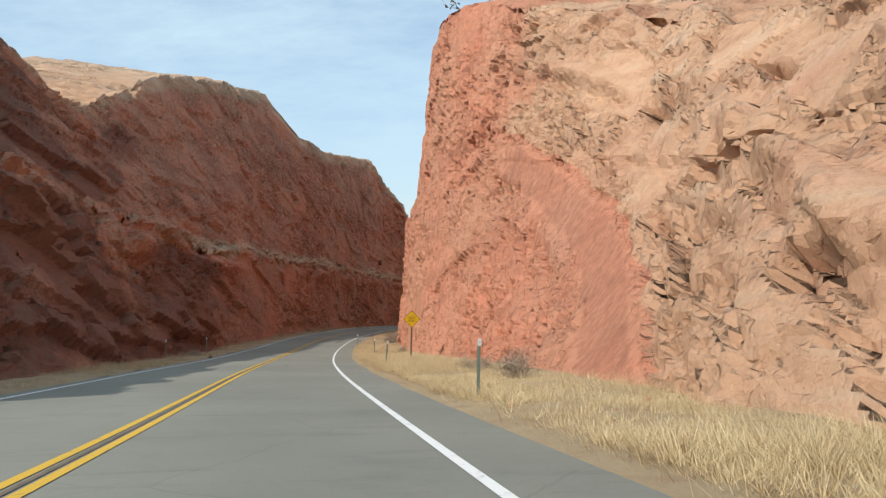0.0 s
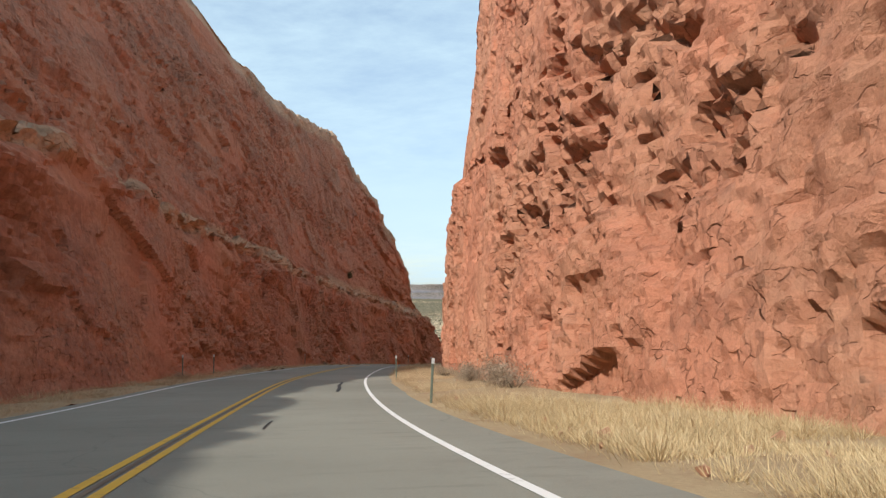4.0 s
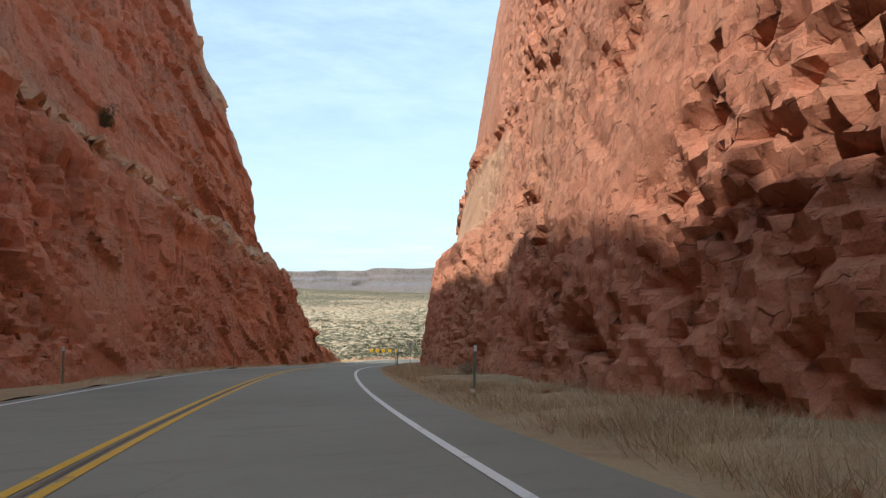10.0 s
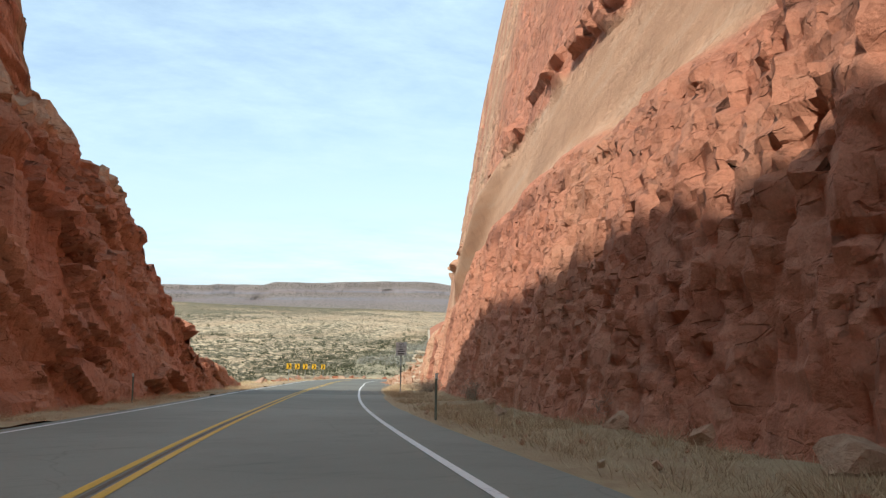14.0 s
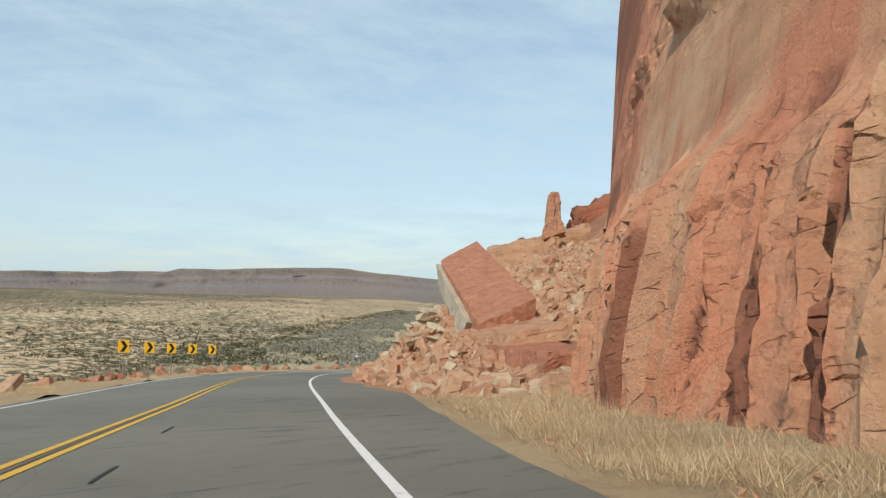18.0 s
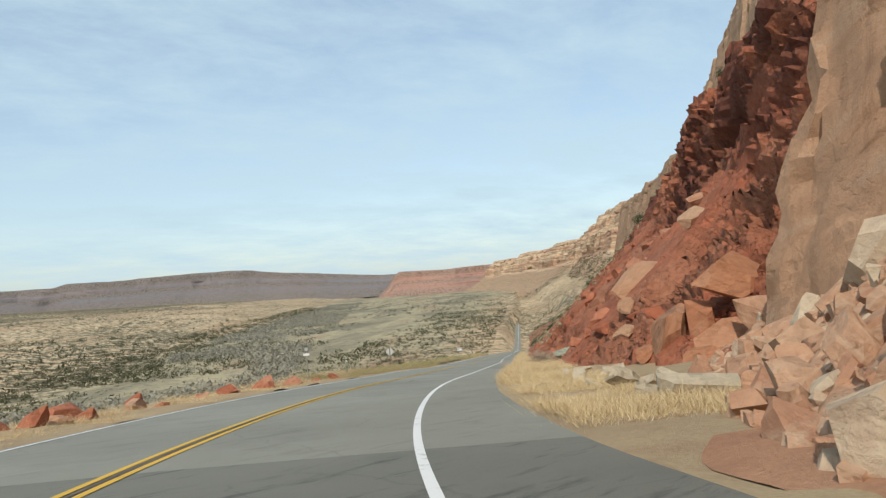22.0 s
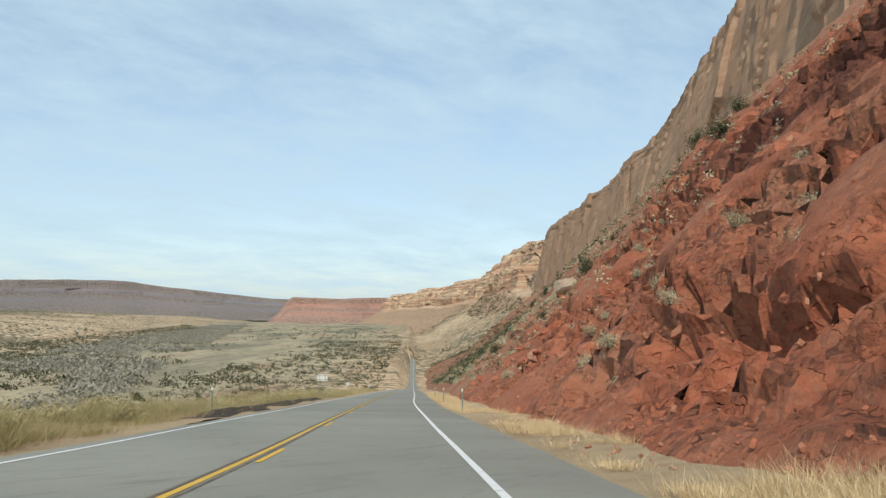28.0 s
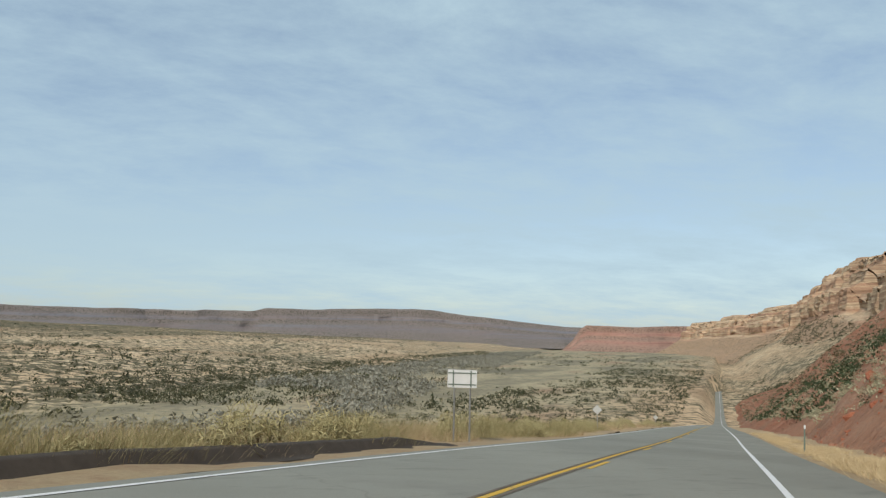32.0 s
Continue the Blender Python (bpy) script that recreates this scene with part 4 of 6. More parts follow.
def far_relief(p, s, u, h):
    top = ts(s, [(1060, 70), (1150, 85), (1250, 120), (1700, 165), (2400, 178), (2900, 168), (3300, 150), (3800, 142), (4200, 136)]) + bench(s)
    wall = np.clip((h / top - 0.52) / 0.06, 0.12, 1)
    return wall * (14 * plates(s, 0 * h, (120, 99), 71, 0.3)[0] + 6 * plates(s, h, (34, 60), 73, 0.4)[0]) + 1.6 * broken(p, (14, 14, 6), 75) + 9 * waves(p, 150, 76, 2)


def far_bed(p, s, u, h):
    top = ts(s, [(1060, 70), (1150, 85), (1250, 120), (1700, 165), (2400, 178), (2900, 168), (3300, 150), (3800, 142), (4200, 136)]) + bench(s)
    return np.clip((h / top - 0.42) / 0.14, 0, 1)


FAR_V = sheet("cliff_far", np.arange(1065, 4200, 7.0), far_rows, far_relief, rock_far, far_bed, "long tan and red cliffs over a scrubby talus slope", category="cliff")


# ---- ground to the horizon ----
FLOOR_Z = -66.0
# left edge of the flat valley floor, metres from the road
BANK = [(250, 175), (492, 185), (790, 239), (1120, 311), (1600, 395), (3900, 820)]


def ground_height(xy):
    s, u = nearest(xy)
    zr = np.interp(s, REF_S, REF[:, 2])
    b = -u
    edge = np.maximum(b - 11, 0)
    near_bank = ts(s, BANK)
    over = b - near_bank
    floor = FLOOR_Z + np.clip(over, 0, 260) * 0.085 + np.clip(over - 260, 0, 2300) * 0.026
    left = np.maximum(zr - 0.55 - 0.26 * edge, floor) + 0 * s
    k = np.clip((edge - 10) / 200, 0, 1)
    along, across = xy[:, 0] * 0.454 + xy[:, 1] * 0.891, xy[:, 0] * 0.891 - xy[:, 1] * 0.454
    domes = ripple(along / 420, across / 75, 85, 4)
    p3 = np.column_stack([xy, 0 * s])
    left = left + k * np.clip(over / 120, 0.03, 1) * (7 * domes + 6 * waves(p3, 260, 81, 3) + 12 * waves(p3, 900, 83, 2) * np.clip((over - 200) / 800, 0, 1))
    block = np.clip((300 - s) / 22, 0, 1) * np.clip((b - 24) / 6, 0, 1) * np.clip((500 - b) / 250, 0, 1)
    left = left * (1 - block) + (zr + ts(s, LEFT_TOP) * 0.9 - 3.0) * block
    up = np.clip((u - 26) / 40, 0, 1)
    right = zr - 0.55 + up * (bench(s) + ts(s, [(-300, 6), (70, 8), (130, 26), (350, 36), (480, 60), (620, 70), (760, 70), (900, 90), (1300, 120), (2500, 120)]) - 4) * np.clip((u - 26) / ts(s, [(300, 30), (500, 60), (800, 180), (1300, 230)]), 0, 1)
    z = np.where(u < 0, left, right)
    wash = np.clip((near_bank + 20 - b) / 40, 0, 1) * np.clip((b - 15) / 60, 0, 1) * np.clip((s - 330) / 40, 0, 1)
    return z, wash, np.clip((over - 350) / 500, 0, 1)


def ground_sheet():
    hd = radians(36.6)
    a = np.concatenate([-np.geomspace(6, 4700, 60)[::-1] - 320, np.arange(-320, 330, 7.0), 330 + np.geomspace(6, 4700, 120)])
    b = np.concatenate([-np.geomspace(6, 4700, 110)[::-1] - 180, np.arange(-180, 130, 7.0), 130 + np.geomspace(6, 4700, 40)])
    aa, bb = np.meshgrid(a, b, indexing="ij")
    x = 40 + aa * math.sin(hd) + bb * math.cos(hd)
    y = 370 + aa * math.cos(hd) - bb * math.sin(hd)
    xy = np.stack([x.ravel(), y.ravel()], 1)
    z, wash, upper = ground_height(xy)
    ob = mesh_object("ground", np.column_stack([xy, z]), grid_faces(len(a), len(b), True), valley, smooth=True, attrs=[("flat", wash), ("upper", upper)])
    tagged(ob, "wide desert valley of pale slickrock, scrub and dry grass", "ground", kind="structure")


ground_sheet()


def strip(name, s, cols, material, label, category="", wob=0.0, seed=0, smooth=True):
    """A strip along the road; cols: (u, h) across it, u and h numbers or arrays over s."""
    u = np.stack([np.broadcast_to(np.asarray(c[0], float), s.shape) for c in cols], 1)
    h = np.stack([np.broadcast_to(np.asarray(c[1], float), s.shape) for c in cols], 1)
    p = place(s[:, None], u, h)
    if wob:
        w = waves(p.reshape(-1, 3), 2.5, seed, 3).reshape(u.shape) * wob
        w[:, 0] *= 0.15
        p[..., 2] += w
    ob = mesh_object(name, p.reshape(-1, 3), grid_faces(len(s), len(cols), True), material, smooth=smooth)
    return tagged(ob, label, category or name.split("_")[0], kind="structure")


SHOULDER = [(0, 5.0), (290, 5.0), (318, 5.4), (335, 6.6), (352, 6.0), (375, 5.6), (400, 5.6), (700, 5.4)]
near_s, long_s = np.arange(20, 720, 1.0), np.concatenate([np.arange(-150, 20, 10.0), np.arange(20, 720, 1.0), np.arange(720, 1750, 8.0)])
for road_name, reach, road_skin, road_label in (("road", long_s[long_s < 301.5], asphalt, "worn grey two-lane asphalt road with faint tar marks"), ("road_bend", long_s[(long_s > 300.5) & (long_s < 377.5)], asphalt_old, "old dark asphalt road with cracks and tar smears"), ("road_open", long_s[long_s > 376.5], asphalt_open, "sun-bleached grey asphalt road beside the valley")):
    strip(road_name, reach, [(-5.0, -0.14), (-4.7, -0.06), (0, -0.03), (ts(reach, SHOULDER) - 0.25, -0.06), (ts(reach, SHOULDER), -0.14)], road_skin, road_label, "road")
side = ts(near_s, SHOULDER)
strip("verge_right", near_s, [(side - 0.3 + 0 * near_s, -0.09)] + [(side + 0.3 + k * 0.75, -0.10 + 0.035 * k) for k in range(10)] + [(side + 9.5, 0.1)], gravel, "dusty gravel verge with dry grass below the rock", "verge", 0.22, 91)
strip("verge_left", near_s, [(-4.8 - 0.7 * k, -0.10 - 0.02 * k) for k in range(10)][::-1], gravel, "dusty gravel verge with dry grass", "verge", 0.2, 93)
DRIFT = [(0, -0.05), (330, -0.05), (346, -0.18), (362, -0.42), (374, -0.34), (392, -0.28), (409, 0.0), (430, 0.15), (450, 0.1), (476, -0.03), (505, 0.02), (520, -0.12), (560, -0.15)]
mark_s = np.concatenate([np.arange(20, 720, 1.0), np.arange(720, 1700, 8.0)])


def crown(w):
    return -0.03 - 0.03 * abs(w) / 4.7 + 0.008


def road_line(name, mid, width, material, label, s, parent=None):
    off = ts(s, DRIFT) + mid
    return strip(name, s, [(off - width / 2, crown(mid)), (off + width / 2, crown(mid))], material, label, "road marking")


road_line("edge_line_right", 3.60, 0.125, white_paint, "worn white edge line", mark_s)
road_line("edge_line_left", -4.15, 0.125, white_paint, "worn white edge line", mark_s)
road_line("centre_line_left", -0.25, 0.115, yellow_paint, "solid yellow centre line", mark_s)
road_line("centre_line_right", 0.02, 0.115, yellow_paint, "solid yellow centre line", np.arange(20, 447, 1.0))
seam_mat = plain_mat("dark_seam_filler", (0.21, 0.165, 0.12), 0.85, 0.5, 2.0)
road_line("centre_seam", -0.115, 0.06, seam_mat, "dark crumbled seam between the centre lines", np.arange(20, 640, 1.0))
road_line("centre_seam_edge", -0.37, 0.07, seam_mat, "dark crumbled seam beside the centre line", np.arange(446, 640, 1.0))
for k in range(22):
    road_line("centre_dash", 0.02, 0.115, yellow_paint, "short dash of yellow centre line", 451.5 + 12.2 * k + np.linspace(0, 3.0, 5))
for s0, u0, long, wide in ((148, 2.45, 9.0, 0.15), (252, 3.05, 3.0, 0.10), (309, 2.9, 1.8, 0.06), (313.5, 2.8, 1.4, 0.05), (318, 0.9, 1.2, 0.05), (323, 0.8, 1.2, 0.05), (360, 1.2, 3.5, 0.06), (366, 2.0, 3.0, 0.07), (371, 0.9, 2.6, 0.06), (404, 1.4, 2.4, 0.07), (434, 1.3, 1.2, 0.05), (96, 1.2, 2.4, 0.05), (130, 1.0, 2.0, 0.05)):
    ss = s0 + np.linspace(-long / 2, long / 2, 9)
    edge = np.array([0.75, 0.9, 1, 0.95, 1, 0.9, 0.95, 0.85, 0.6]) * wide / 2
    bend = u0 + 0.03 * np.sin(ss * 1.3)
    strip("tar_patch", ss, [(bend - edge, crown(u0) + 0.001), (bend + edge, crown(u0) + 0.001)], tar, "dark tar streak on the asphalt", "tar patch")
apron_s = np.arange(333, 384, 0.5)
apron_in = ts(apron_s, [(333, 6.8), (340, 5.3), (346, 4.7), (361, 4.5), (368, 5.3), (376, 6.2), (384, 8.0), (392, 9.0)]) + 0.35 * ripple(apron_s / 2.2, 0 * apron_s, 141, 3)
red_dirt = earth_mat("red_slide_dirt", (0.44, 0.22, 0.13), (0.50, 0.28, 0.17), (0.34, 0.17, 0.11))
strip("slide_dirt", apron_s, [(apron_in, -0.135), (apron_in + 0.35, -0.055), (apron_in + 1.0, -0.04), (apron_in + 2.0, -0.02), (apron_in + 3.2, -0.05)], red_dirt, "fan of red dirt spilled over the road shoulder", "dirt", 0.03, 143)
bs = np.arange(484, 533, 0.8)
bump = np.clip(np.minimum((bs - 484) / 4, (533 - bs) / 4), 0, 1)
strip("berm_left", bs, [(-7.6, -0.25), (-6.9, 0.12 * bump - 0.14), (-6.4, 0.28 * bump - 0.14), (-6.15, 0.24 * bump - 0.14), (-6.02, -0.1), (-5.6, -0.15)], plain_mat("dark_crumbled_asphalt", (0.085, 0.068, 0.052), 0.9, 0.4, 3.0, bump=0.6),
      "low dark berm of crumbled asphalt beside the road", "berm", 0.06, 97)

# ---- far tablelands ----
def mesa(name, az0, az1, dist, base, tops, seed, material, label):
    """A far tableland between two bearings: talus and a cliff under a flat rim; tops: (bearing, height)."""
    az = np.radians(np.linspace(az0, az1, 420))
    top = np.interp(np.degrees(az), [t[0] for t in tops], [t[1] for t in tops])
    frac = [(0, 0.0), (90, 0.25), (170, 0.48), (215, 0.62), (226, 0.74), (250, 0.78), (262, 0.95), (275, 1.0), (420, 1.03), (620, 0.6)]
    v = []
    for d, f in frac:
        r = dist + d
        h = base + (top - base) * f
        p = np.stack([40 + np.sin(az) * r, 300 + np.cos(az) * r, h], 1)
        w = waves(p * (1, 1, 0), 320, seed, 4) * (130 if d < 600 else 0) + waves(p * (1, 1, 0), 90, seed + 3, 3) * (26 if 0 < d < 250 else 0)
        p[:, 0] += np.sin(az) * w
        p[:, 1] += np.cos(az) * w
        p[:, 2] += waves(p * (1, 1, 0), 120, seed + 5, 3) * (3 if 0 < d < 500 else 0)
        v.append(p)
    v = np.stack(v, 1)
    strata = np.tile([0.1, 0.3, 0.6, 0.2, 0.8, 0.5, 0.2, 0, 0, 0], len(az))
    ob = mesh_object(name, v.reshape(-1, 3), grid_faces(len(az), len(frac), True), material, attrs=[("bed", strata)])
    return tagged(ob, label, "mesa", kind="structure")


# the haze of distance is mixed into the base colours of both tablelands
rock_haze = strata_mat("hazy_tableland", (0.33, 0.325, 0.345), (0.41, 0.335, 0.315), (0.38, 0.32, 0.29), 90, 0.8)
rock_dusk = strata_mat("hazy_red_cliffs", (0.50, 0.30, 0.23), (0.46, 0.25, 0.19), (0.42, 0.27, 0.21), 40)
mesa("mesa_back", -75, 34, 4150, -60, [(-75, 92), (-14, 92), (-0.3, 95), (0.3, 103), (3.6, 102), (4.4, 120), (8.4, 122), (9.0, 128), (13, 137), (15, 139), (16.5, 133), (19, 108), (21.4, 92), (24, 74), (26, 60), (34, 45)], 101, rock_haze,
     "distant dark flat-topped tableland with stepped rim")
mesa("mesa_red", 23, 50, 3700, -90, [(23, -88), (25.6, -70), (26.4, -20), (27.0, 40), (27.4, 58), (31, 52), (33, 62), (50, 80)], 107, rock_dusk, "distant red cliffs closing the valley")


# ---- rock pile of the slide ----
def rock_mesh(name, seed, cuts=14, shape=(1, 0.8, 0.65), material=None):
    """An angular block: a rough ball cut by random planes."""
    r = random.Random(seed)
    bm = bmesh.new()
    bmesh.ops.create_cube(bm, size=1.6)
    for _ in range(cuts):
        n = Vector((r.gauss(0, 1), r.gauss(0, 1), r.gauss(0, 1))).normalized()
        d = r.uniform(0.52, 0.86)
        geom = bm.verts[:] + bm.edges[:] + bm.faces[:]
        res = bmesh.ops.bisect_plane(bm, geom=geom, plane_co=n * d, plane_no=n, clear_outer=True)
        edges = [e for e in res["geom_cut"] if isinstance(e, bmesh.types.BMEdge)]
        if edges:
            bmesh.ops.contextual_create(bm, geom=edges)
    bmesh.ops.scale(bm, vec=shape, verts=bm.verts)
    bmesh.ops.triangulate(bm, faces=[f for f in bm.faces if len(f.verts) > 4])
    me = bpy.data.meshes.new(name)
    bm.to_mesh(me)
    bm.free()
    if material:
        me.materials.append(material)
    return me


PILE_TOE = [(328, 9.0), (334, 7.2), (342, 6.6), (350, 6.1), (362, 5.6), (370, 5.9), (376, 7.3), (381, 9.0), (386, 10.4), (392, 11.6), (400, 12.4)]
PILE_SLOPE = [(328, 0.03), (336, 0.12), (341, 0.25), (346, 0.50), (352, 0.72), (362, 0.80), (376, 0.85), (388, 0.62), (400, 0.50)]

PILE_CAP = [(328, 0.2), (338, 0.6), (342, 1.4), (346, 3.4), (352, 6.2), (360, 9.4), (366, 11.6), (373, 13.0), (400, 12.4)]


def pile_height(s, u):
    d = np.maximum(u - ts(s, PILE_TOE), 0)
    h = d * ts(s, PILE_SLOPE) * np.clip(0.55 + d / 8, 0, 1)
    cap = ts(s, PILE_CAP)
    return -0.12 + cap * (1 - np.exp(-(h / cap) * (1 + 0.5 * h / cap)))


pile = new("rock_pile")
pile.matrix_basis = Matrix.Translation(Vector(place(362, 12, 0)))
tagged(pile, "heap of tan and red slide rubble below the cliff", "rock pile")
pile_inv = pile.matrix_basis.inverted()


def pile_bed():
    s = np.arange(328, 402, 0.3)
    k = np.linspace(0, 1, 72)
    u = ts(s, PILE_TOE)[:, None] - 0.5 + k[None] * (ts(s, RIGHT_FOOT) + 4 - ts(s, PILE_TOE))[:, None]
    ss = np.broadcast_to(s[:, None], u.shape)
    h = pile_height(ss, u)
    p = place(ss, u, h).reshape(-1, 3)
    p[:, 2] += (0.16 * broken(p, 1.1, 111, 0.7) + 0.13 * broken(p, 0.4, 112, 0.7)) * np.clip((h.ravel() + 0.1) / 0.6, 0, 1)
    p -= np.array(pile.matrix_basis.translation)
    ob = mesh_object("rubble", p, grid_faces(len(s), len(k)), boulder_tan, pile)
    tagged(ob, kind="stuff")


pile_bed()
rock_kinds = [rock_mesh("rock", 500 + k, 13, (1, 0.62 + 0.05 * (k % 5), 0.42 + 0.06 * (k % 4)), boulder_tan) for k in range(12)]
rnd = random.Random(5)


def rock_pose(s, u, h, size, sink=0.25):
    x, y, z = place(s, u, h)
    m = pose(x, y, z + size * (0.35 - sink), rnd.uniform(-40, 40), rnd.uniform(-40, 40), rnd.uniform(0, 360))
    return m @ Matrix.Diagonal((size, size, size, 1))


# single rocks of the heap, those by the road
for k in range(300):
    s = rnd.uniform(333, 396)
    toe = float(ts(s, PILE_TOE))
    reach = min(13.0, float(ts(s, RIGHT_FOOT)) - toe)
    u = toe + 0.2 + reach * rnd.random() ** 1.3
    size = min(0.62, 0.15 + rnd.expovariate(5.5))
    ob = new("rock", rock_kinds[k % 12])
    ob.parent = pile
    ob.matrix_basis = pile_inv @ rock_pose(s, u, float(pile_height(s, u)), size)


def rubble_field(name, count, spot, sizes, material, label, parent=None, seed=1):
    """Loose stones too many to count, joined in one mesh."""
    r = random.Random(seed)
    protos = []
    for k in range(6):
        me = rock_mesh("stone", 900 + seed * 10 + k, 7, (1, 0.75, 0.55))
        v = np.array([tuple(q.co) for q in me.vertices])
        protos.append((v, [tuple(f.vertices) for f in me.polygons]))
        bpy.data.meshes.remove(me)
    verts, faces, n = [], [], 0
    for k in range(count):
        v, fs = protos[k % 6]
        x, y, z = spot(r)
        q = min(sizes[1], sizes[0] * (1 + r.expovariate(1.3)))
        m = np.array(Euler((r.uniform(0, 6), r.uniform(0, 6), r.uniform(0, 6))).to_matrix()) * q
        verts.append(v @ m.T + (x, y, z + 0.25 * q))
        faces += [tuple(i + n for i in f) for f in fs]
        n += len(v)
    vv = np.vstack(verts)
    if parent:
        vv = vv - np.array(parent.matrix_basis.translation)
    ob = mesh_object(name, vv, faces, material, parent)
    return tagged(ob, label, "" if parent else "stones", kind="stuff")


def pile_spot(r):
    s = 330 + 64 * r.random() ** 1.08
    toe = float(ts(s, PILE_TOE))
    u = toe + (float(ts(s, RIGHT_FOOT)) + 2 - toe) * r.random() ** 1.4 - 0.15
    return place(s, u, float(pile_height(s, u)) - 0.03)


rubble_field("gravel", 6500, pile_spot, (0.07, 0.34), boulder_tan, "", pile, 3)
rubble_field("rubble_stone", 1500, pile_spot, (0.20, 0.62), boulder_tan, "", pile, 4)


# ---- single great blocks ----
def block(name, corners, material, label, seed, cat="boulder", rough=0.10, cuts=7, worn=0.0):
    """A great block from eight corners (s, u, h), bottom four then top four, with chipped edges."""
    p = place(np.array([c[0] for c in corners]), np.array([c[1] for c in corners]), np.array([c[2] for c in corners]))
    base = p[:4].mean(0)
    bm = bmesh.new()
    vs = [bm.verts.new(q - base) for q in p]
    for f in ((3, 2, 1, 0), (4, 5, 6, 7), (0, 1, 5, 4), (1, 2, 6, 5), (2, 3, 7, 6), (3, 0, 4, 7)):
        bm.faces.new([vs[i] for i in f])
    bmesh.ops.recalc_face_normals(bm, faces=bm.faces[:])
    bmesh.ops.subdivide_edges(bm, edges=bm.edges[:], cuts=cuts, use_grid_fill=True)
    q = np.array([tuple(v.co) for v in bm.verts]) + base
    w = rough * 2.2 * np.stack([broken(q, 1.4, seed + k) for k in range(3)], 1) + rough * np.stack([waves(q, 0.7, seed + 9 + k, 2) for k in range(3)], 1)
    for v, d in zip(bm.verts, w):
        v.co += Vector(d)
    bm.normal_update()
    me = bpy.data.meshes.new(name)
    bm.to_mesh(me)
    bm.free()
    me.materials.append(material)
    if worn:
        for key, value in (("worn", worn), ("bed", 0.75)):
            a = me.attributes.new(key, "FLOAT", "POINT")
            a.data.foreach_set("value", np.full(len(me.vertices), value, np.float32))
        me.polygons.foreach_set("use_smooth", [True] * len(me.polygons))
        me.set_sharp_from_angle(angle=radians(24))
    ob = new(name, me)
    ob.location = base
    return tagged(ob, label, cat)


rock_brown = rock_mat("brown_sandstone", (0.52, 0.27, 0.155), (0.26, 0.115, 0.075), (0.55, 0.33, 0.20), (0.58, 0.43, 0.30), 0.7)
slab_red = boulder_mat("fallen_slab", (0.40, 0.165, 0.10), (0.47, 0.20, 0.125), (0.52, 0.36, 0.24))
slab_grey = boulder_mat("grey_sandstone", (0.52, 0.46, 0.35), (0.58, 0.52, 0.40), (0.60, 0.50, 0.37))
block("boulder", [(355.6, 10.9, 4.4), (345.5, 11.1, 1.3), (346.5, 14.2, 1.3), (360.0, 13.6, 5.6), (356.8, 10.7, 7.0), (345.3, 11.2, 2.6), (346.2, 14.2, 3.9), (360.6, 13.4, 8.8)], slab_red,
      "huge tilted red sandstone slab on the rubble heap", 211, rough=0.02, cuts=12)
block("boulder", [(355.9, 10.62, 5.0), (347.6, 10.75, 1.9), (347.8, 11.1, 1.8), (356.0, 11.0, 4.6), (356.8, 10.42, 6.8), (346.6, 10.85, 2.75), (346.8, 11.25, 2.7), (356.9, 10.9, 6.75)], slab_grey,
      "pale grey-green broken edge of the fallen slab", 217, rough=0.02, cuts=12)
block("boulder", [(344.8, 10.6, -0.1), (336.5, 11.6, -0.1), (336.5, 13.8, 0.0), (344.5, 13.4, 0.1), (344.6, 10.9, 1.7), (336.4, 11.8, 1.2), (336.6, 13.8, 1.4), (344.2, 13.6, 1.9)], slab_red,
      "long red sandstone block lying at the foot of the heap", 221, rough=0.03, cuts=10)
block("boulder", [(347.5, 10.6, 1.5), (341.5, 11.6, 1.4), (341.5, 14.4, 1.8), (347.5, 14.4, 2.2), (347.3, 10.7, 2.4), (341.6, 11.8, 2.1), (341.6, 14.2, 2.5), (347.2, 14.2, 3.0)], boulder_tan,
      "flat tan sandstone slab on the heap", 225, rough=0.035, cuts=10)
cream = boulder_mat("cream_sandstone", (0.50, 0.41, 0.29), (0.60, 0.52, 0.38), (0.66, 0.50, 0.36))
cream_kinds = [rock_mesh("boulder", 820 + k, 9, (1.2, 0.75, 0.30), cream) for k in range(4)]
for k, (s0, u0, h0, q) in enumerate(((352.6, 8.5, 2.3, 0.75), (354.2, 9.6, 3.7, 0.75), (351.6, 9.5, 3.1, 0.65), (349.8, 9.8, 2.6, 0.6), (353.2, 9.0, 2.9, 0.6), (356.0, 8.8, 2.9, 0.45), (350.2, 8.7, 1.9, 0.5), (348.0, 9.6, 1.9, 0.55), (351.0, 6.9, 0.5, 0.42), (358.2, 8.2, 2.0, 0.4), (347.0, 9.0, 1.2, 0.45), (364.5, 6.6, 0.4, 0.6), (366.5, 9.6, 3.0, 0.6), (368.4, 9.2, 2.7, 0.7), (361.0, 7.6, 1.3, 0.42), (370.5, 10.2, 3.6, 0.5))):
    ob = new("boulder", cream_kinds[k % 4])
    x0, y0, z0 = place(s0, u0, max(h0, float(pile_height(s0, u0)) + 0.1))
    ob.matrix_basis = pose(x0, y0, z0 + 0.05, rnd.uniform(-25, 25), rnd.uniform(-25, 25), rnd.uniform(0, 360)) @ Matrix.Diagonal((q, q, q, 1))
    tagged(ob, "flat cream sandstone slab with fine layers on the heap", "boulder", "cream slabs on the rubble heap")
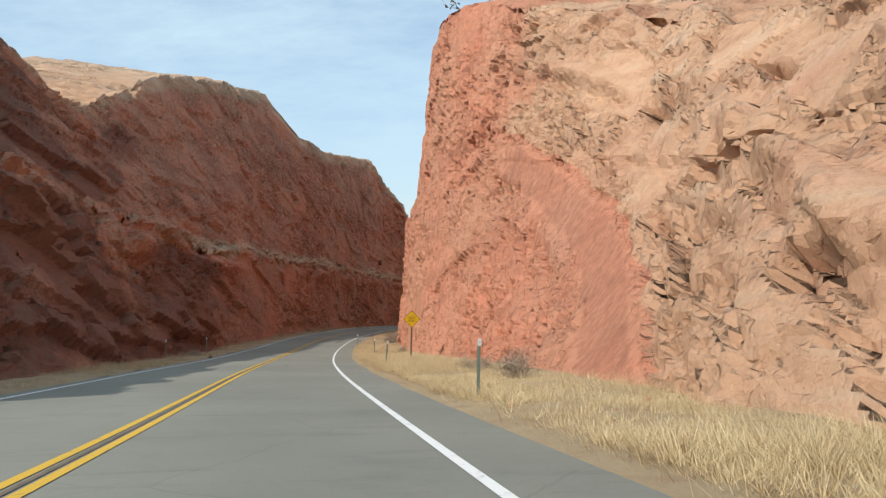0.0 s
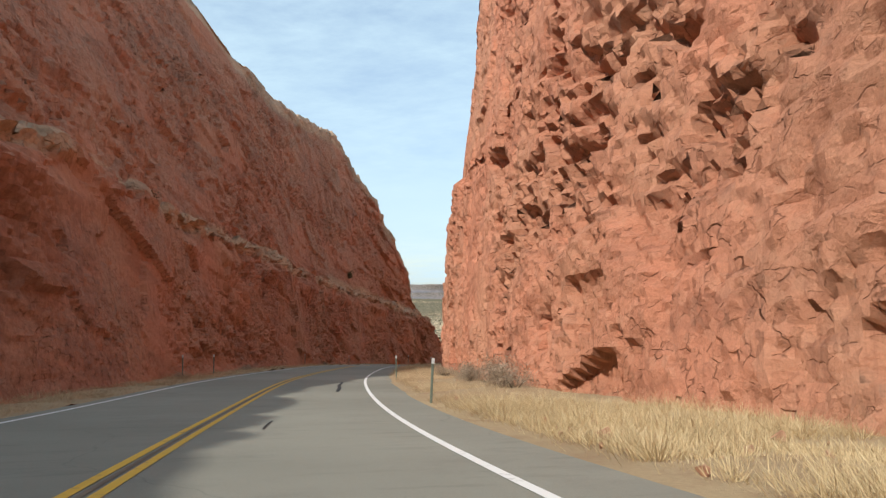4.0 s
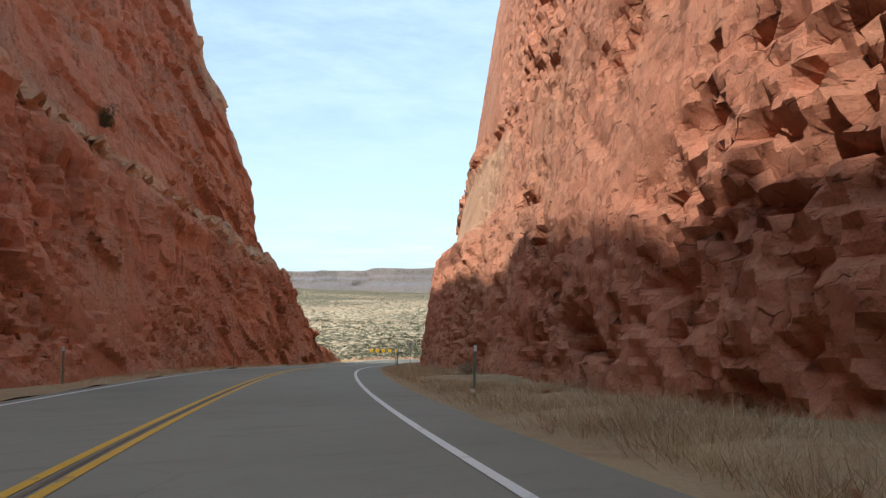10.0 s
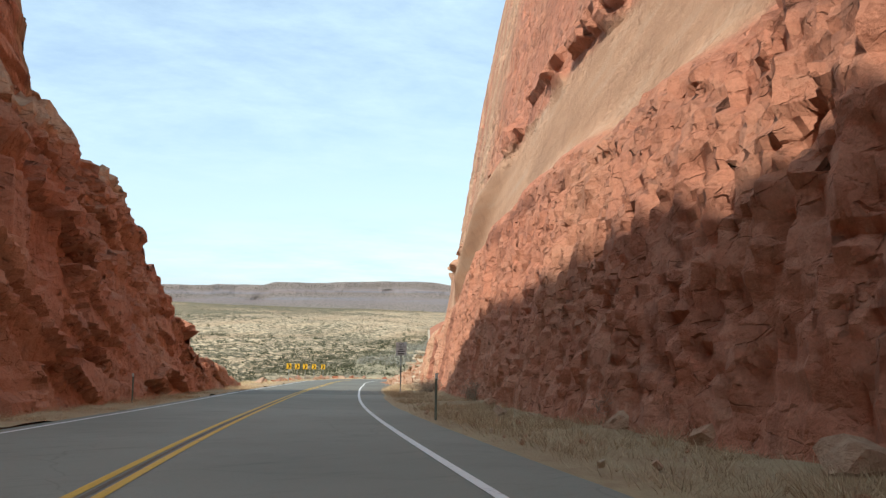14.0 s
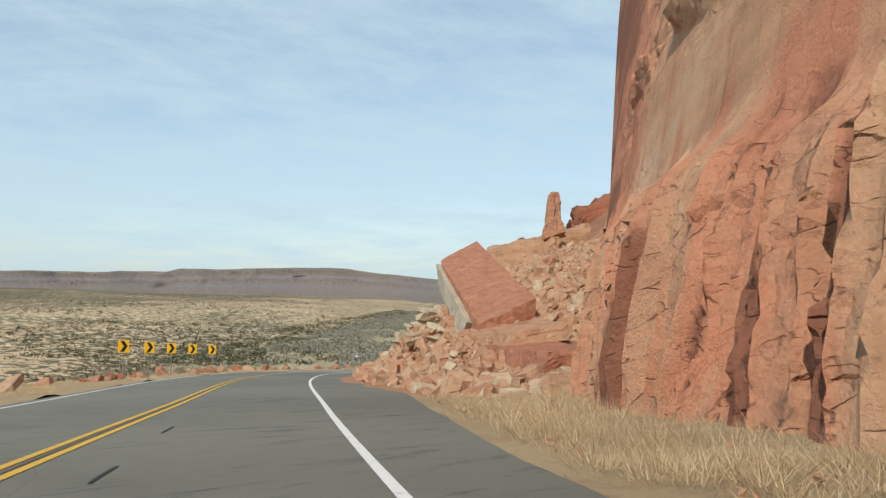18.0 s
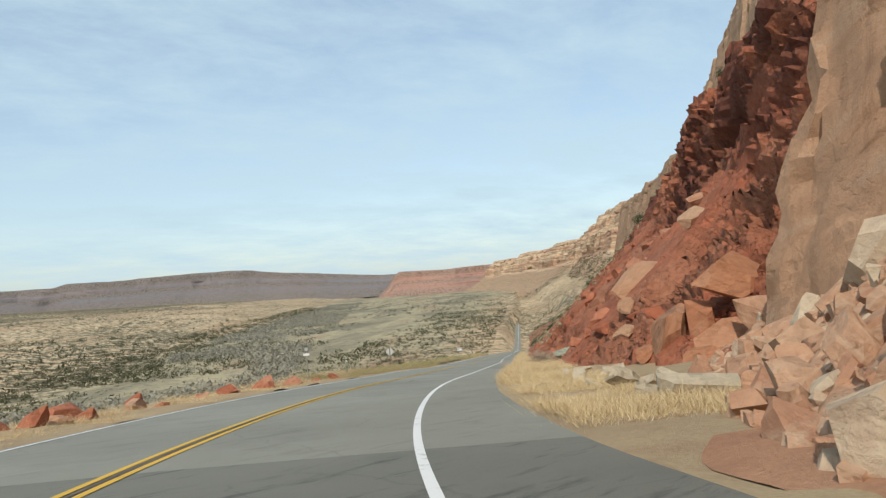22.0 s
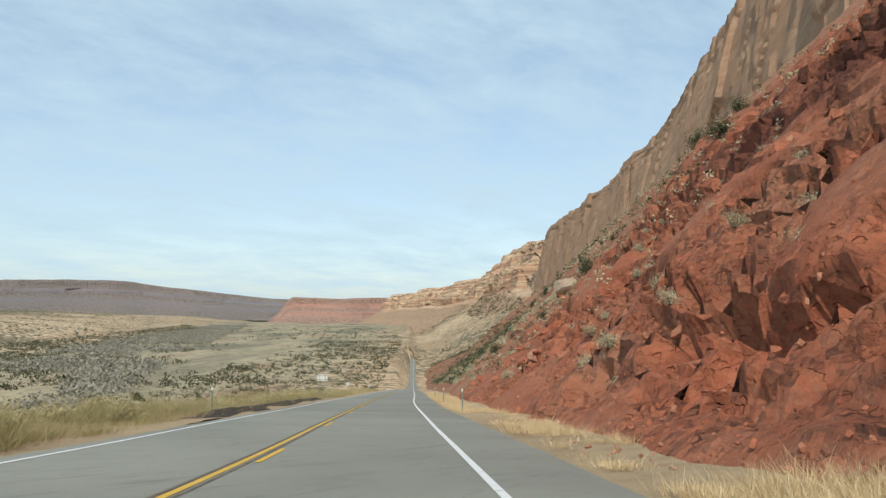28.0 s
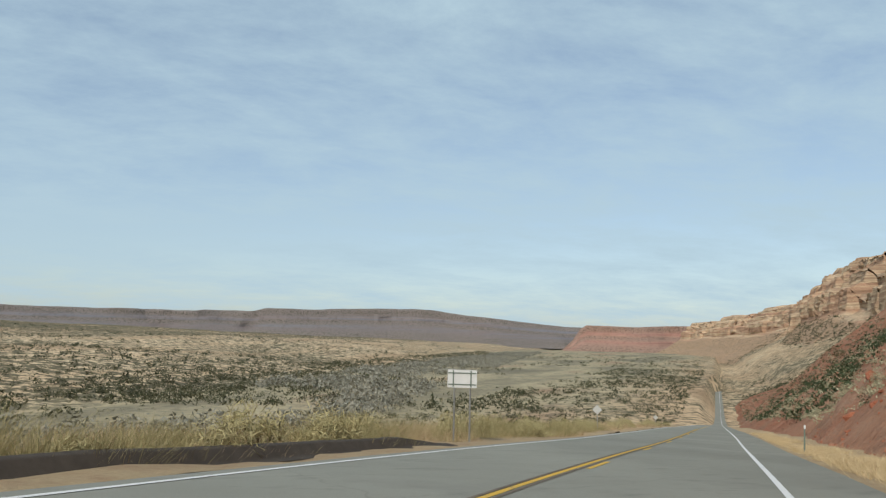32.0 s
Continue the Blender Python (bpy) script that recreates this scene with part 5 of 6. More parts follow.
block("boulder", [(374, 19.6, 10.8), (371.5, 19.6, 10.6), (371.5, 21.4, 11.2), (374, 21.4, 11.4), (373.2, 20.2, 14.4), (372.2, 20.2, 14.2), (372.2, 20.9, 14.2), (373.2, 20.9, 14.5)], boulder_tan,
      "slender pinnacle of sandstone on top of the heap", 233, rough=0.12)
block("boulder", [(389.5, 12.4, -0.4), (378, 13.2, 0.6), (378, 22, 3), (391, 21, 3), (387, 14.8, 12.0), (379, 15.4, 10.4), (378, 24, 13.0), (388, 23, 14.0)], rock_brown,
      "smooth tan and brown cliff buttress behind the heap", 239, "buttress", 0.13, 20, 0.8)
for s0, u0, h0, k, nm in ((383, 13.0, 4.3, 2.6, 0), (378, 11.6, 3.6, 2.2, 1), (389, 14.5, 4.6, 2.8, 2), (372, 10.4, 3.2, 1.9, 3), (366, 9.6, 2.6, 1.7, 4), (384, 10.4, 1.6, 1.4, 5), (380, 15.2, 6.8, 2.4, 6), (387, 12.6, 1.7, 1.5, 7), (370, 13.0, 5.4, 2.1, 8), (396, 13.2, 3.4, 2.4, 9), (362, 8.6, 1.8, 1.3, 10), (376, 8.6, 1.4, 1.4, 11)):
    ob = new("boulder", rock_mesh("boulder", 700 + nm, 15, (1, 0.75, 0.62), boulder_tan))
    ob.matrix_basis = rock_pose(s0, u0, min(h0, float(pile_height(s0, u0))), k * 0.46, 0.2)
    tagged(ob, "large angular tan sandstone boulder on the rubble heap", "boulder", "boulders of the rock slide")

# red blocks standing out of the slope above the road
slope_blocks = ((426, 10.6, 2.2), (431, 13.0, 2.6), (437, 12.2, 2.4), (436, 15.5, 2.6), (443, 13.4, 2.4), (440, 9.4, 1.7), (451, 11.8, 2.0), (455, 14.6, 2.8), (461, 12.0, 2.2), (466, 15.2, 2.8), (472, 11.0, 1.8), (477, 13.2, 2.4),
                (415, 11.4, 2.4), (419, 14.6, 3.0), (410, 11.2, 2.0), (421, 19.0, 2.6), (485, 10.8, 1.5), (491, 12.4, 1.8), (501, 12.6, 2.0), (447, 19.0, 3.0), (463, 20.5, 2.8), (406, 13.0, 2.6), (428, 18.0, 2.6), (433, 22.5, 2.8), (475, 19.5, 2.6), (512, 13.0, 1.8))


def slope_pose(s, u, size, sink):
    x, y, z = on_slope(s, u)[0]
    m = pose(x, y, z + size * (0.35 - sink), rnd.gauss(-8, 12), rnd.gauss(14, 12), -heading(s) + 90 + rnd.gauss(0, 28))
    return m @ Matrix.Diagonal((size, size, size, 1))


block_kinds = [rock_mesh("boulder", 760 + k, 13, (1.15, 0.72, 0.55), boulder_red) for k in range(8)]
for k, (s0, u0, q) in enumerate(slope_blocks):
    ob = new("boulder", block_kinds[k % 8])
    ob.matrix_basis = slope_pose(s0, u0, q * 0.5, 0.55)
    tagged(ob, "angular red sandstone block set in the red slope", "boulder", "red blocks on the slope")
ob = new("boulder", rock_mesh("boulder", 791, 9, (1.2, 0.8, 0.62), boulder_tan))
ob.matrix_basis = slope_pose(535, 20.3, 1.6, 0.0)
tagged(ob, "big tan boulder perched on the scrubby slope", "boulder")

tan_slab = boulder_mat("tan_fallen_slab", (0.42, 0.23, 0.135), (0.46, 0.27, 0.165), (0.50, 0.33, 0.215))
for k, (s0, u0, long, deep, thick, _) in enumerate(((413.0, 13.4, 2.6, 1.3, 0.75, 22), (408.5, 12.2, 0.8, 0.6, 0.36, 15), (405.6, 11.6, 0.65, 0.5, 0.32, 8), (410.6, 16.4, 1.3, 0.9, 0.6, 20))):
    ob = new("boulder", rock_mesh("boulder", 770 + k, 14, (1, 1, 1), tan_slab))
    x0, y0, z0 = on_slope(s0, u0)[0]
    ob.matrix_basis = pose(x0, y0, z0 + 0.3 * thick, 0, 0, -heading(s0)) @ pose(0, 0, 0, 8, -24, 50) @ Matrix.Diagonal((long, deep, thick, 1))
    tagged(ob, "smooth tan sandstone slab fallen onto the red slope", "boulder", "tan slabs on the slope")
orange_block = boulder_mat("orange_sandstone", (0.40, 0.16, 0.085), (0.46, 0.205, 0.11), (0.50, 0.29, 0.18))
for k, (s0, u0, long, deep, thick, tip) in enumerate(((397.0, 14.7, 1.6, 1.1, 1.05, 18), (397.7, 13.5, 1.35, 0.9, 0.85, 48), (398.6, 12.5, 1.25, 0.75, 0.7, 62), (395.4, 13.8, 1.35, 1.0, 0.85, 10), (394.8, 12.6, 0.85, 0.65, 0.55, 30), (399.4, 11.7, 0.65, 0.5, 0.4, 20), (393.2, 14.4, 1.2, 0.9, 0.75, 25))):
    ob = new("boulder", rock_mesh("boulder", 880 + k, 12, (1, 1, 1), orange_block))
    x0, y0, z0 = on_slope(s0, u0)[0]
    ob.matrix_basis = pose(x0, y0, z0 + 0.35 * thick, 0, 0, -heading(s0)) @ pose(0, 0, 0, 10, tip, 35 + 40 * k) @ Matrix.Diagonal((long, deep, thick, 1))
    tagged(ob, "big orange-brown sandstone block leaning on the red slope", "boulder", "orange blocks on the slope")
spread = random.Random(91)
nests = [(spread.uniform(402, 572), spread.random() ** 1.3 * 13 + 1.0) for _ in range(34)]
for k in range(210):
    c0, c1 = nests[k % 34]
    s0, u1 = c0 + spread.gauss(0, 2.6), max(0.6, c1 + spread.gauss(0, 1.1))
    u0 = float(ts(s0, SLOPE_FOOT)) + u1
    q = 0.35 + spread.expovariate(2.4)
    ob = new("boulder", block_kinds[(k * 3) % 8])
    ob.matrix_basis = slope_pose(s0, u0, min(q, 1.5) * 0.62, 0.45)
    tagged(ob, "broken red sandstone slab half buried in the red slope", "boulder", "red slabs on the slope")

ob = new("boulder", rock_mesh("boulder", 793, 10, (1.3, 0.7, 0.5), boulder_mat("pale_green_shale", (0.40, 0.36, 0.27), (0.40, 0.44, 0.34), (0.46, 0.50, 0.40))))
ob.matrix_basis = slope_pose(426, 9.6, 0.75, 0.15)
tagged(ob, "pale green shale slab at the foot of the slope", "boulder")

for k, (s0, u0, q) in enumerate(((384.5, 8.4, 0.42), (387.0, 7.6, 0.30), (389.2, 8.8, 0.62), (391.5, 7.9, 0.36), (393.0, 9.2, 0.50), (395.4, 8.0, 0.30), (397.8, 8.8, 0.42), (386.0, 9.4, 0.48), (382.2, 7.8, 0.34), (381.4, 8.5, 0.75), (386.4, 8.3, 0.55))):
    ob = new("boulder", cream_kinds[(k * 3 + 1) % 4])
    ob.matrix_basis = rock_pose(s0, u0, 0.02, q, 0.1)
    tagged(ob, "pale cream boulder in the dry grass beyond the heap", "boulder", "pale boulders beyond the heap")

# loose rocks along the outer edge of the bend
for k, (s0, u0, q) in enumerate(((343, -8.4, 0.9), (349, -9.2, 0.6), (375, -7.6, 0.95), (379, -8.2, 0.6), (384.5, -7.8, 0.75), (391, -8.2, 0.55), (368.5, -6.9, 0.6), (397, -8.6, 0.7), (402, -8.0, 0.5), (408, -8.8, 0.6), (362, -8.3, 0.5), (355, -8.0, 0.45))):
    ob = new("boulder", rock_kinds[(k * 5) % 12])
    ob.matrix_basis = rock_pose(s0, u0, -0.25, q, 0.1)
    tagged(ob, "rounded tan rock on the outer edge of the bend", "boulder", "rocks along the bend")
for k in range(26):
    s0 = spread.uniform(352, 425)
    ob = new("boulder", block_kinds[(k * 5) % 8])
    ob.matrix_basis = rock_pose(s0, -(7.4 + spread.uniform(0, 2.4)), -0.25, spread.uniform(0.3, 0.8), 0.1)
    tagged(ob, "broken red rock on the outer edge of the bend", "boulder", "rocks along the bend")
# pale rocks in the verge below the shaded wall
for k, (s0, u0, q) in enumerate(((262, 7.6, 0.55), (266, 8.2, 0.7), (269, 7.8, 0.5), (272, 8.6, 0.6), (251, 7.4, 0.35), (257, 8.6, 0.4), (283, 8.2, 0.45), (276, 7.0, 0.35))):
    ob = new("boulder", rock_kinds[(k * 3 + 1) % 12])
    ob.matrix_basis = rock_pose(s0, u0, 0.05, q, 0.15)
    tagged(ob, "pale fallen rock in the grass below the wall", "boulder", "fallen rocks in the verge")


def slope_spot(r):
    while True:
        s = r.uniform(398, 580)
        f, b = float(ts(s, SLOPE_FOOT)), float(ts(s, SLOPE_BROW))
        u = f - 0.8 + (b - f) * r.random() ** 2.4 * 0.35
        if all((s - q[0]) ** 2 + (u - q[1]) ** 2 > (0.8 * q[2]) ** 2 for q in slope_blocks):
            return on_slope(s, u)[0]


rubble_field("scree", 3600, slope_spot, (0.04, 0.28), boulder_red, "loose red stones lying on the slope", None, 5)


def toe_spot(r):
    s = r.choice((r.uniform(58, 330), r.uniform(395, 540)))
    u = float(ts(s, SHOULDER)) + 0.2 + 4.2 * r.random()
    return place(s, u, -0.02)


rubble_field("verge_stones", 1500, toe_spot, (0.03, 0.22), boulder_tan, "small loose stones in the roadside verge", None, 7)


# ---- plants ----
def joined(name, verts, faces, material, label, category, parent=None, kind="stuff"):
    ob = mesh_object(name, np.vstack(verts), np.vstack(faces), material, parent)
    return tagged(ob, label, category, kind=kind)


def tufts(name, spots, material, label, seed, height=(0.25, 0.6), blades=16, spread=0.22):
    """Tufts of dry grass: thin bent blades, three corners up and one tip."""
    r = np.random.RandomState(seed)
    p = np.asarray(spots)
    n = len(p) * blades
    base = np.repeat(p, blades, 0)
    drift = np.clip(0.75 + 0.9 * waves(p * (1, 1, 0), 3.5, seed + 40, 3), 0.35, 1.6)
    tall = np.repeat(r.uniform(height[0], height[1], len(p)) * drift, blades) * r.uniform(0.4, 1.15, n)
    a = r.uniform(0, 2 * np.pi, n)
    off = np.abs(r.normal(0, spread, n))
    foot = base + np.stack([np.cos(a) * off, np.sin(a) * off, -0.05 + 0 * a], 1)
    lean = r.uniform(0.1, 1.5, n) * tall
    tip = foot + np.stack([np.cos(a) * lean, np.sin(a) * lean, tall], 1)
    b = r.uniform(0, 2 * np.pi, n)
    side = np.stack([np.cos(b), np.sin(b), 0 * b], 1) * (0.0025 + 0.004 * r.rand(n))[:, None]
    v = np.stack([foot - side, foot + side, tip], 1).reshape(-1, 3)
    faces = np.arange(n * 3).reshape(-1, 3)
    ob = mesh_object(name, v, faces, material)
    return tagged(ob, label, "grass", kind="stuff")


def verge_spots(count, s0, s1, lo, hi, seed, h=0.0, side=1, power=1.0, bare=-0.10):
    r = np.random.RandomState(seed)
    s = r.uniform(s0, s1, count * 2)
    k = r.rand(count * 2) ** power
    base = ts(s, SHOULDER) if side > 0 else 5.0 + 0 * s
    u = side * (base + lo + (hi - lo) * k)
    p = place(s, u, h + 0.03 * k)
    keep = waves(p * (1, 1, 0), 2.6, seed + 3, 3) > bare - 0.3 * r.rand(count * 2)
    return p[keep][:count]


def grass_mat(name, stops):
    m, n, l, b = node_mat(name)
    g = n.new("ShaderNodeNewGeometry")
    col = ramp_node(n, l, g.outputs["Random Per Island"], stops)
    big = noise_node(n, l, 0.5, 4, 0.6)
    l.new(mix_node(n, l, map_node(n, l, big, 0.45, 0.7, 0.0, 0.55), col, stops[0][1]), b.inputs["Base Color"])
    b.inputs["Roughness"].default_value = 0.85
    return m


gold = grass_mat("golden_dry_grass", [(0.0, (0.40, 0.29, 0.16)), (0.5, (0.62, 0.47, 0.26)), (1.0, (0.76, 0.62, 0.38))])
dun = grass_mat("brown_dry_grass", [(0.0, (0.30, 0.21, 0.12)), (0.5, (0.54, 0.40, 0.24)), (1.0, (0.68, 0.54, 0.35))])
olive = grass_mat("olive_rabbitbrush", [(0.0, (0.17, 0.15, 0.07)), (0.5, (0.33, 0.29, 0.14)), (1.0, (0.47, 0.40, 0.20))])
tufts("grass_right_first", verge_spots(7000, 58, 135, 0.4, 5.2, 1, 0.0, 1, 1.0, -0.2), gold, "tall golden dry grass along the verge", 11, (0.10, 0.50), 42, 0.26)
tufts("grass_right_cutting", verge_spots(9000, 130, 332, 0.3, 4.6, 2, 0.0, 1, 1.0, -0.2), dun, "brown dry grass and weeds below the rock wall", 12, (0.08, 0.44), 32, 0.28)
tufts("grass_left_cutting", verge_spots(4200, 80, 330, 0.2, 3.2, 3, -0.08, -1), dun, "brown dry grass along the shaded verge", 13, (0.08, 0.36), 22, 0.28)
tufts("grass_right_foot", verge_spots(2200, 458, 600, 0.2, 2.4, 8, 0.0, 1, 1.3, 0.0), gold, "thin golden grass under the red slope", 18, (0.10, 0.40), 32, 0.22)
tufts("grass_right_slope", verge_spots(4600, 378, 460, 0.1, 3.4, 4, 0.0, 1, 1.0, -0.1), gold, "golden dry grass at the foot of the slope", 14, (0.10, 0.48), 36, 0.24)
tufts("grass_left_bend", verge_spots(2600, 330, 420, 0.9, 6.0, 5, -0.2, -1), gold, "sparse golden grass outside the bend", 15, (0.1, 0.35), 20, 0.26)
tufts("grass_left_open", verge_spots(6000, 415, 640, 1.2, 7.5, 6, -0.2, -1), dun, "thick dun grass along the open side", 16, (0.2, 0.75), 30, 0.28)
tufts("rabbitbrush", verge_spots(1500, 425, 580, 1.4, 5.4, 7, -0.15, -1), olive, "clumps of olive rabbitbrush among the grass", 17, (0.5, 1.05), 90, 0.34)


def shrub(name, seed, wide, tall, leaves, leaf, foliage, wood, lumps=9, slim=0.45):
    """A desert shrub: crooked stems and a crown of many small leaf sprays in uneven clumps. Parts under one Empty."""
    r = np.random.RandomState(seed)
    root = new(name)
    stems, sf, n = [np.array([[np.cos(j * 1.57) * 0.06 * wide, np.sin(j * 1.57) * 0.06 * wide, -0.1] for j in range(4)])], [], 4
    centres = []
    for k in range(lumps):
        a, t = r.uniform(0, 2 * np.pi), r.uniform(0.35, 1.0)
        c = np.array([np.cos(a) * wide * r.uniform(0.1, 0.75), np.sin(a) * wide * r.uniform(0.1, 0.75), tall * t * r.uniform(0.55, 0.85)])
        centres.append(c)
        q0, q1 = np.array([0, 0, -0.1]), c
        qm = (q0 + q1) / 2 + r.normal(0, 0.08 * wide, 3)
        ring = []
        for q, w in ((qm, 0.035 * wide), (q1, 0.012 * wide)):
            for j in range(4):
                ring.append(q + np.array([np.cos(j * 1.57), np.sin(j * 1.57), 0]) * w)
        stems.append(np.array(ring))
        for lo in (0, n):
            for j in range(4):
                up = n if lo == 0 else n + 4
                sf.append([lo + j, lo + (j + 1) % 4, up + (j + 1) % 4, up + j])
        n += 8
    part_ob = mesh_object("stem", np.vstack(stems), sf, wood, root)
    which = r.randint(0, lumps, leaves)
    c = np.array(centres)[which]
    p = c + r.normal(0, 1, (leaves, 3)) * np.array([wide * 0.24, wide * 0.24, tall * 0.19])
    p[:, 2] = np.clip(p[:, 2], 0.03 * tall, tall * 1.05)
    d1, d2 = r.normal(0, 1, (leaves, 3)), r.normal(0, 1, (leaves, 3))
    d1 /= np.linalg.norm(d1, axis=1)[:, None]
    d2 -= (d1 * d2).sum(1)[:, None] * d1
    d2 /= np.linalg.norm(d2, axis=1)[:, None]
    sz = (leaf * r.uniform(0.5, 1.3, leaves))[:, None]
    v = np.stack([p - d1 * sz, p - d2 * sz * slim, p + d1 * sz, p + d2 * sz * slim], 1).reshape(-1, 3)
    f = (np.arange(leaves)[:, None] * 4 + np.arange(4)).tolist()
    crown_ob = mesh_object("crown", v, f, foliage, root)
    return root


leaf_sage = grass_mat("sage_leaves", [(0.0, (0.26, 0.25, 0.15)), (0.5, (0.44, 0.42, 0.27)), (1.0, (0.58, 0.53, 0.36))])
leaf_juniper = grass_mat("juniper_leaves", [(0.0, (0.03, 0.04, 0.018)), (0.6, (0.065, 0.085, 0.038)), (1.0, (0.10, 0.12, 0.06))])
leaf_dead = grass_mat("bare_twigs", [(0.0, (0.22, 0.16, 0.11)), (0.5, (0.36, 0.28, 0.20)), (1.0, (0.48, 0.39, 0.29))])
sage_kinds = [shrub("sagebrush", 30 + k, 0.75, 0.95, 850, 0.06, leaf_sage, bare_wood, 11, 0.25) for k in range(3)]
juniper_kinds = [shrub("juniper_bush", 40 + k, 1.1, 2.0, 1800, 0.09, leaf_juniper, bare_wood, 14, 0.3) for k in range(2)]
dead_kinds = [shrub("dry_bush", 50 + k, 0.8, 0.8, 1800, 0.12, leaf_dead, bare_wood, 12, 0.05) for k in range(2)]
pr = random.Random(77)


def plant(kinds, s, u, h, k, label, category, group):
    src = kinds[pr.randrange(len(kinds))]
    x, y, z = place(s, u, h) if h is not None else on_slope(s, u)[0]
    m = pose(x, y, z - (0.05 if h is None else 0), 0, 0, pr.uniform(0, 360))
    if src.get("planted"):
        ob = copy_thing(src, m)
    else:
        ob = src
        ob.matrix_basis = m
        ob["planted"] = 1
    ob.scale = (k, k, k * pr.uniform(0.85, 1.15))
    tagged(ob, label, category, group)
    return ob


for s0, u0, h0, k in ((165, -10.9, 10.0, 1.3), (249, -12.3, 14.8, 1.0)):
    plant(juniper_kinds, s0, u0, h0, k * 0.6, "small green juniper on a ledge of the rock wall", "juniper", "junipers")
for k in range(170):
    s0 = pr.uniform(466, 680)
    u0 = float(ts(s0, SLOPE_FOOT)) + pr.uniform(4.0, 34) * pr.random() ** 0.8
    u0 = max(u0, float(ts(s0, SLOPE_FOOT)) + 3.0)
    plant(sage_kinds, s0, u0, None, pr.uniform(0.4, 0.95), "round grey-green sagebrush on the red slope", "shrub", "sagebrush on the slope")
for k in range(34):
    s0 = pr.uniform(530, 760)
    u0 = float(ts(s0, SLOPE_FOOT)) + pr.uniform(5.0, 40)
    plant(juniper_kinds, s0, u0, None, pr.uniform(0.35, 0.8), "dark green juniper on the slope", "juniper", "junipers")
for s0, u0, k in ((520, 31.5, 1.3), (541, 23.7, 1.2), (478, 27.0, 0.9), (452, 30.0, 0.8), (497, 36, 1.2), (560, 44, 1.4), (530, 38, 1.1)):
    plant(juniper_kinds, s0, u0, None, k, "dark green juniper under the cliff", "juniper", "junipers")
for s0, u0, k in ((142, 8.4, 1.1), (146, 8.8, 1.4), (150, 8.2, 1.0), (153.5, 8.6, 1.2), (118, 8.8, 0.8), (86, 8.6, 0.9), (79, 8.2, 1.0), (246, 8.4, 1.0), (253, 8.8, 1.2), (270, 8.6, 1.0), (303, 8.0, 1.2), (307, 8.4, 1.0), (288, 8.6, 1.0), (312, 7.6, 0.9), (420, 8.2, 1.1), (424, 7.9, 1.3), (447, 8.0, 0.9), (160, 8.0, 0.8), (172, 8.2, 0.7), (233, 8.3, 0.8)):
    plant(dead_kinds, s0, u0, -0.02, k, "dry grey-brown bush in the grass below the rock", "bush", "dry bushes along the verge")
for s0, u0, k in ((356, -8.6, 0.8), (364, -8.9, 0.7), (372, -9.1, 0.9), (381, -8.6, 0.6), (118, -6.9, 0.7), (160, -6.8, 0.6), (178, -6.9, 0.8), (214, -6.6, 0.6)):
    plant(dead_kinds, s0, u0, -0.25, k, "dry bush on the far side of the road", "bush", "dry bushes along the verge")

leaf_olive = grass_mat("rabbitbrush_twigs", [(0.0, (0.26, 0.23, 0.11)), (0.5, (0.42, 0.37, 0.19)), (1.0, (0.58, 0.50, 0.27))])
brush_kinds = [shrub("rabbitbrush_bush", 60 + k, 0.75, 0.85, 1100, 0.135, leaf_olive, bare_wood, 12, 0.07) for k in range(2)]
for k in range(64):
    s0 = 470 + k * 3.0 + pr.uniform(-1.5, 1.5)
    plant(brush_kinds, s0, -(6.6 + pr.uniform(0, 4.5)), -0.25, pr.uniform(0.7, 1.35), "rounded olive rabbitbrush in the grass beside the valley", "bush", "rabbitbrush along the verge")


def scrub(name, count, spot, size, material, label, seed, flat=0.8):
    """Far bushes too many to count: small uneven clumps of crossed leaf faces, joined."""
    r = np.random.RandomState(seed)
    p = spot(r, count)
    per = 16 if size[1] > 2.3 else 22
    n = len(p)
    sz = size[0] * (1 + r.exponential(0.5, n)).clip(1, size[1] / size[0])
    c = np.repeat(p, per, 0) + r.normal(0, 1, (n * per, 3)) * np.repeat(sz, per)[:, None] * (0.42, 0.42, 0.28 * flat) + np.stack([0 * np.repeat(sz, per)] * 2 + [np.repeat(sz, per) * 0.38 * flat], 1)
    d1, d2 = r.normal(0, 1, (n * per, 3)), r.normal(0, 1, (n * per, 3))
    q = np.repeat(sz, per)[:, None] * (0.24 if per < 20 else 0.2)
    d1 *= q / np.linalg.norm(d1, axis=1)[:, None]
    d2 *= q / np.linalg.norm(d2, axis=1)[:, None]
    v = np.stack([c - d1, c + d1, c + d2], 1).reshape(-1, 3)
    f = np.arange(n * per * 3).reshape(-1, 3)
    ob = mesh_object(name, v, f, material)
    return tagged(ob, label, "scrub", kind="stuff")


def valley_spot(d0, d1, az0, az1, patch, low=-1.0):
    def spot(r, count):
        m = count * 3
        d = d0 * (d1 / d0) ** r.rand(m)
        az = np.radians(r.uniform(az0, az1, m))
        xy = np.stack([20 + np.sin(az) * d, 340 + np.cos(az) * d], 1)
        s, u = nearest(xy)
        z, _, _ = ground_height(xy)
        p = np.column_stack([xy, z])
        keep = (u < -13) & (s > 335) & (waves(p * (1, 1, 0), patch, 131, 3) > low)
        return p[keep][:count]
    return spot


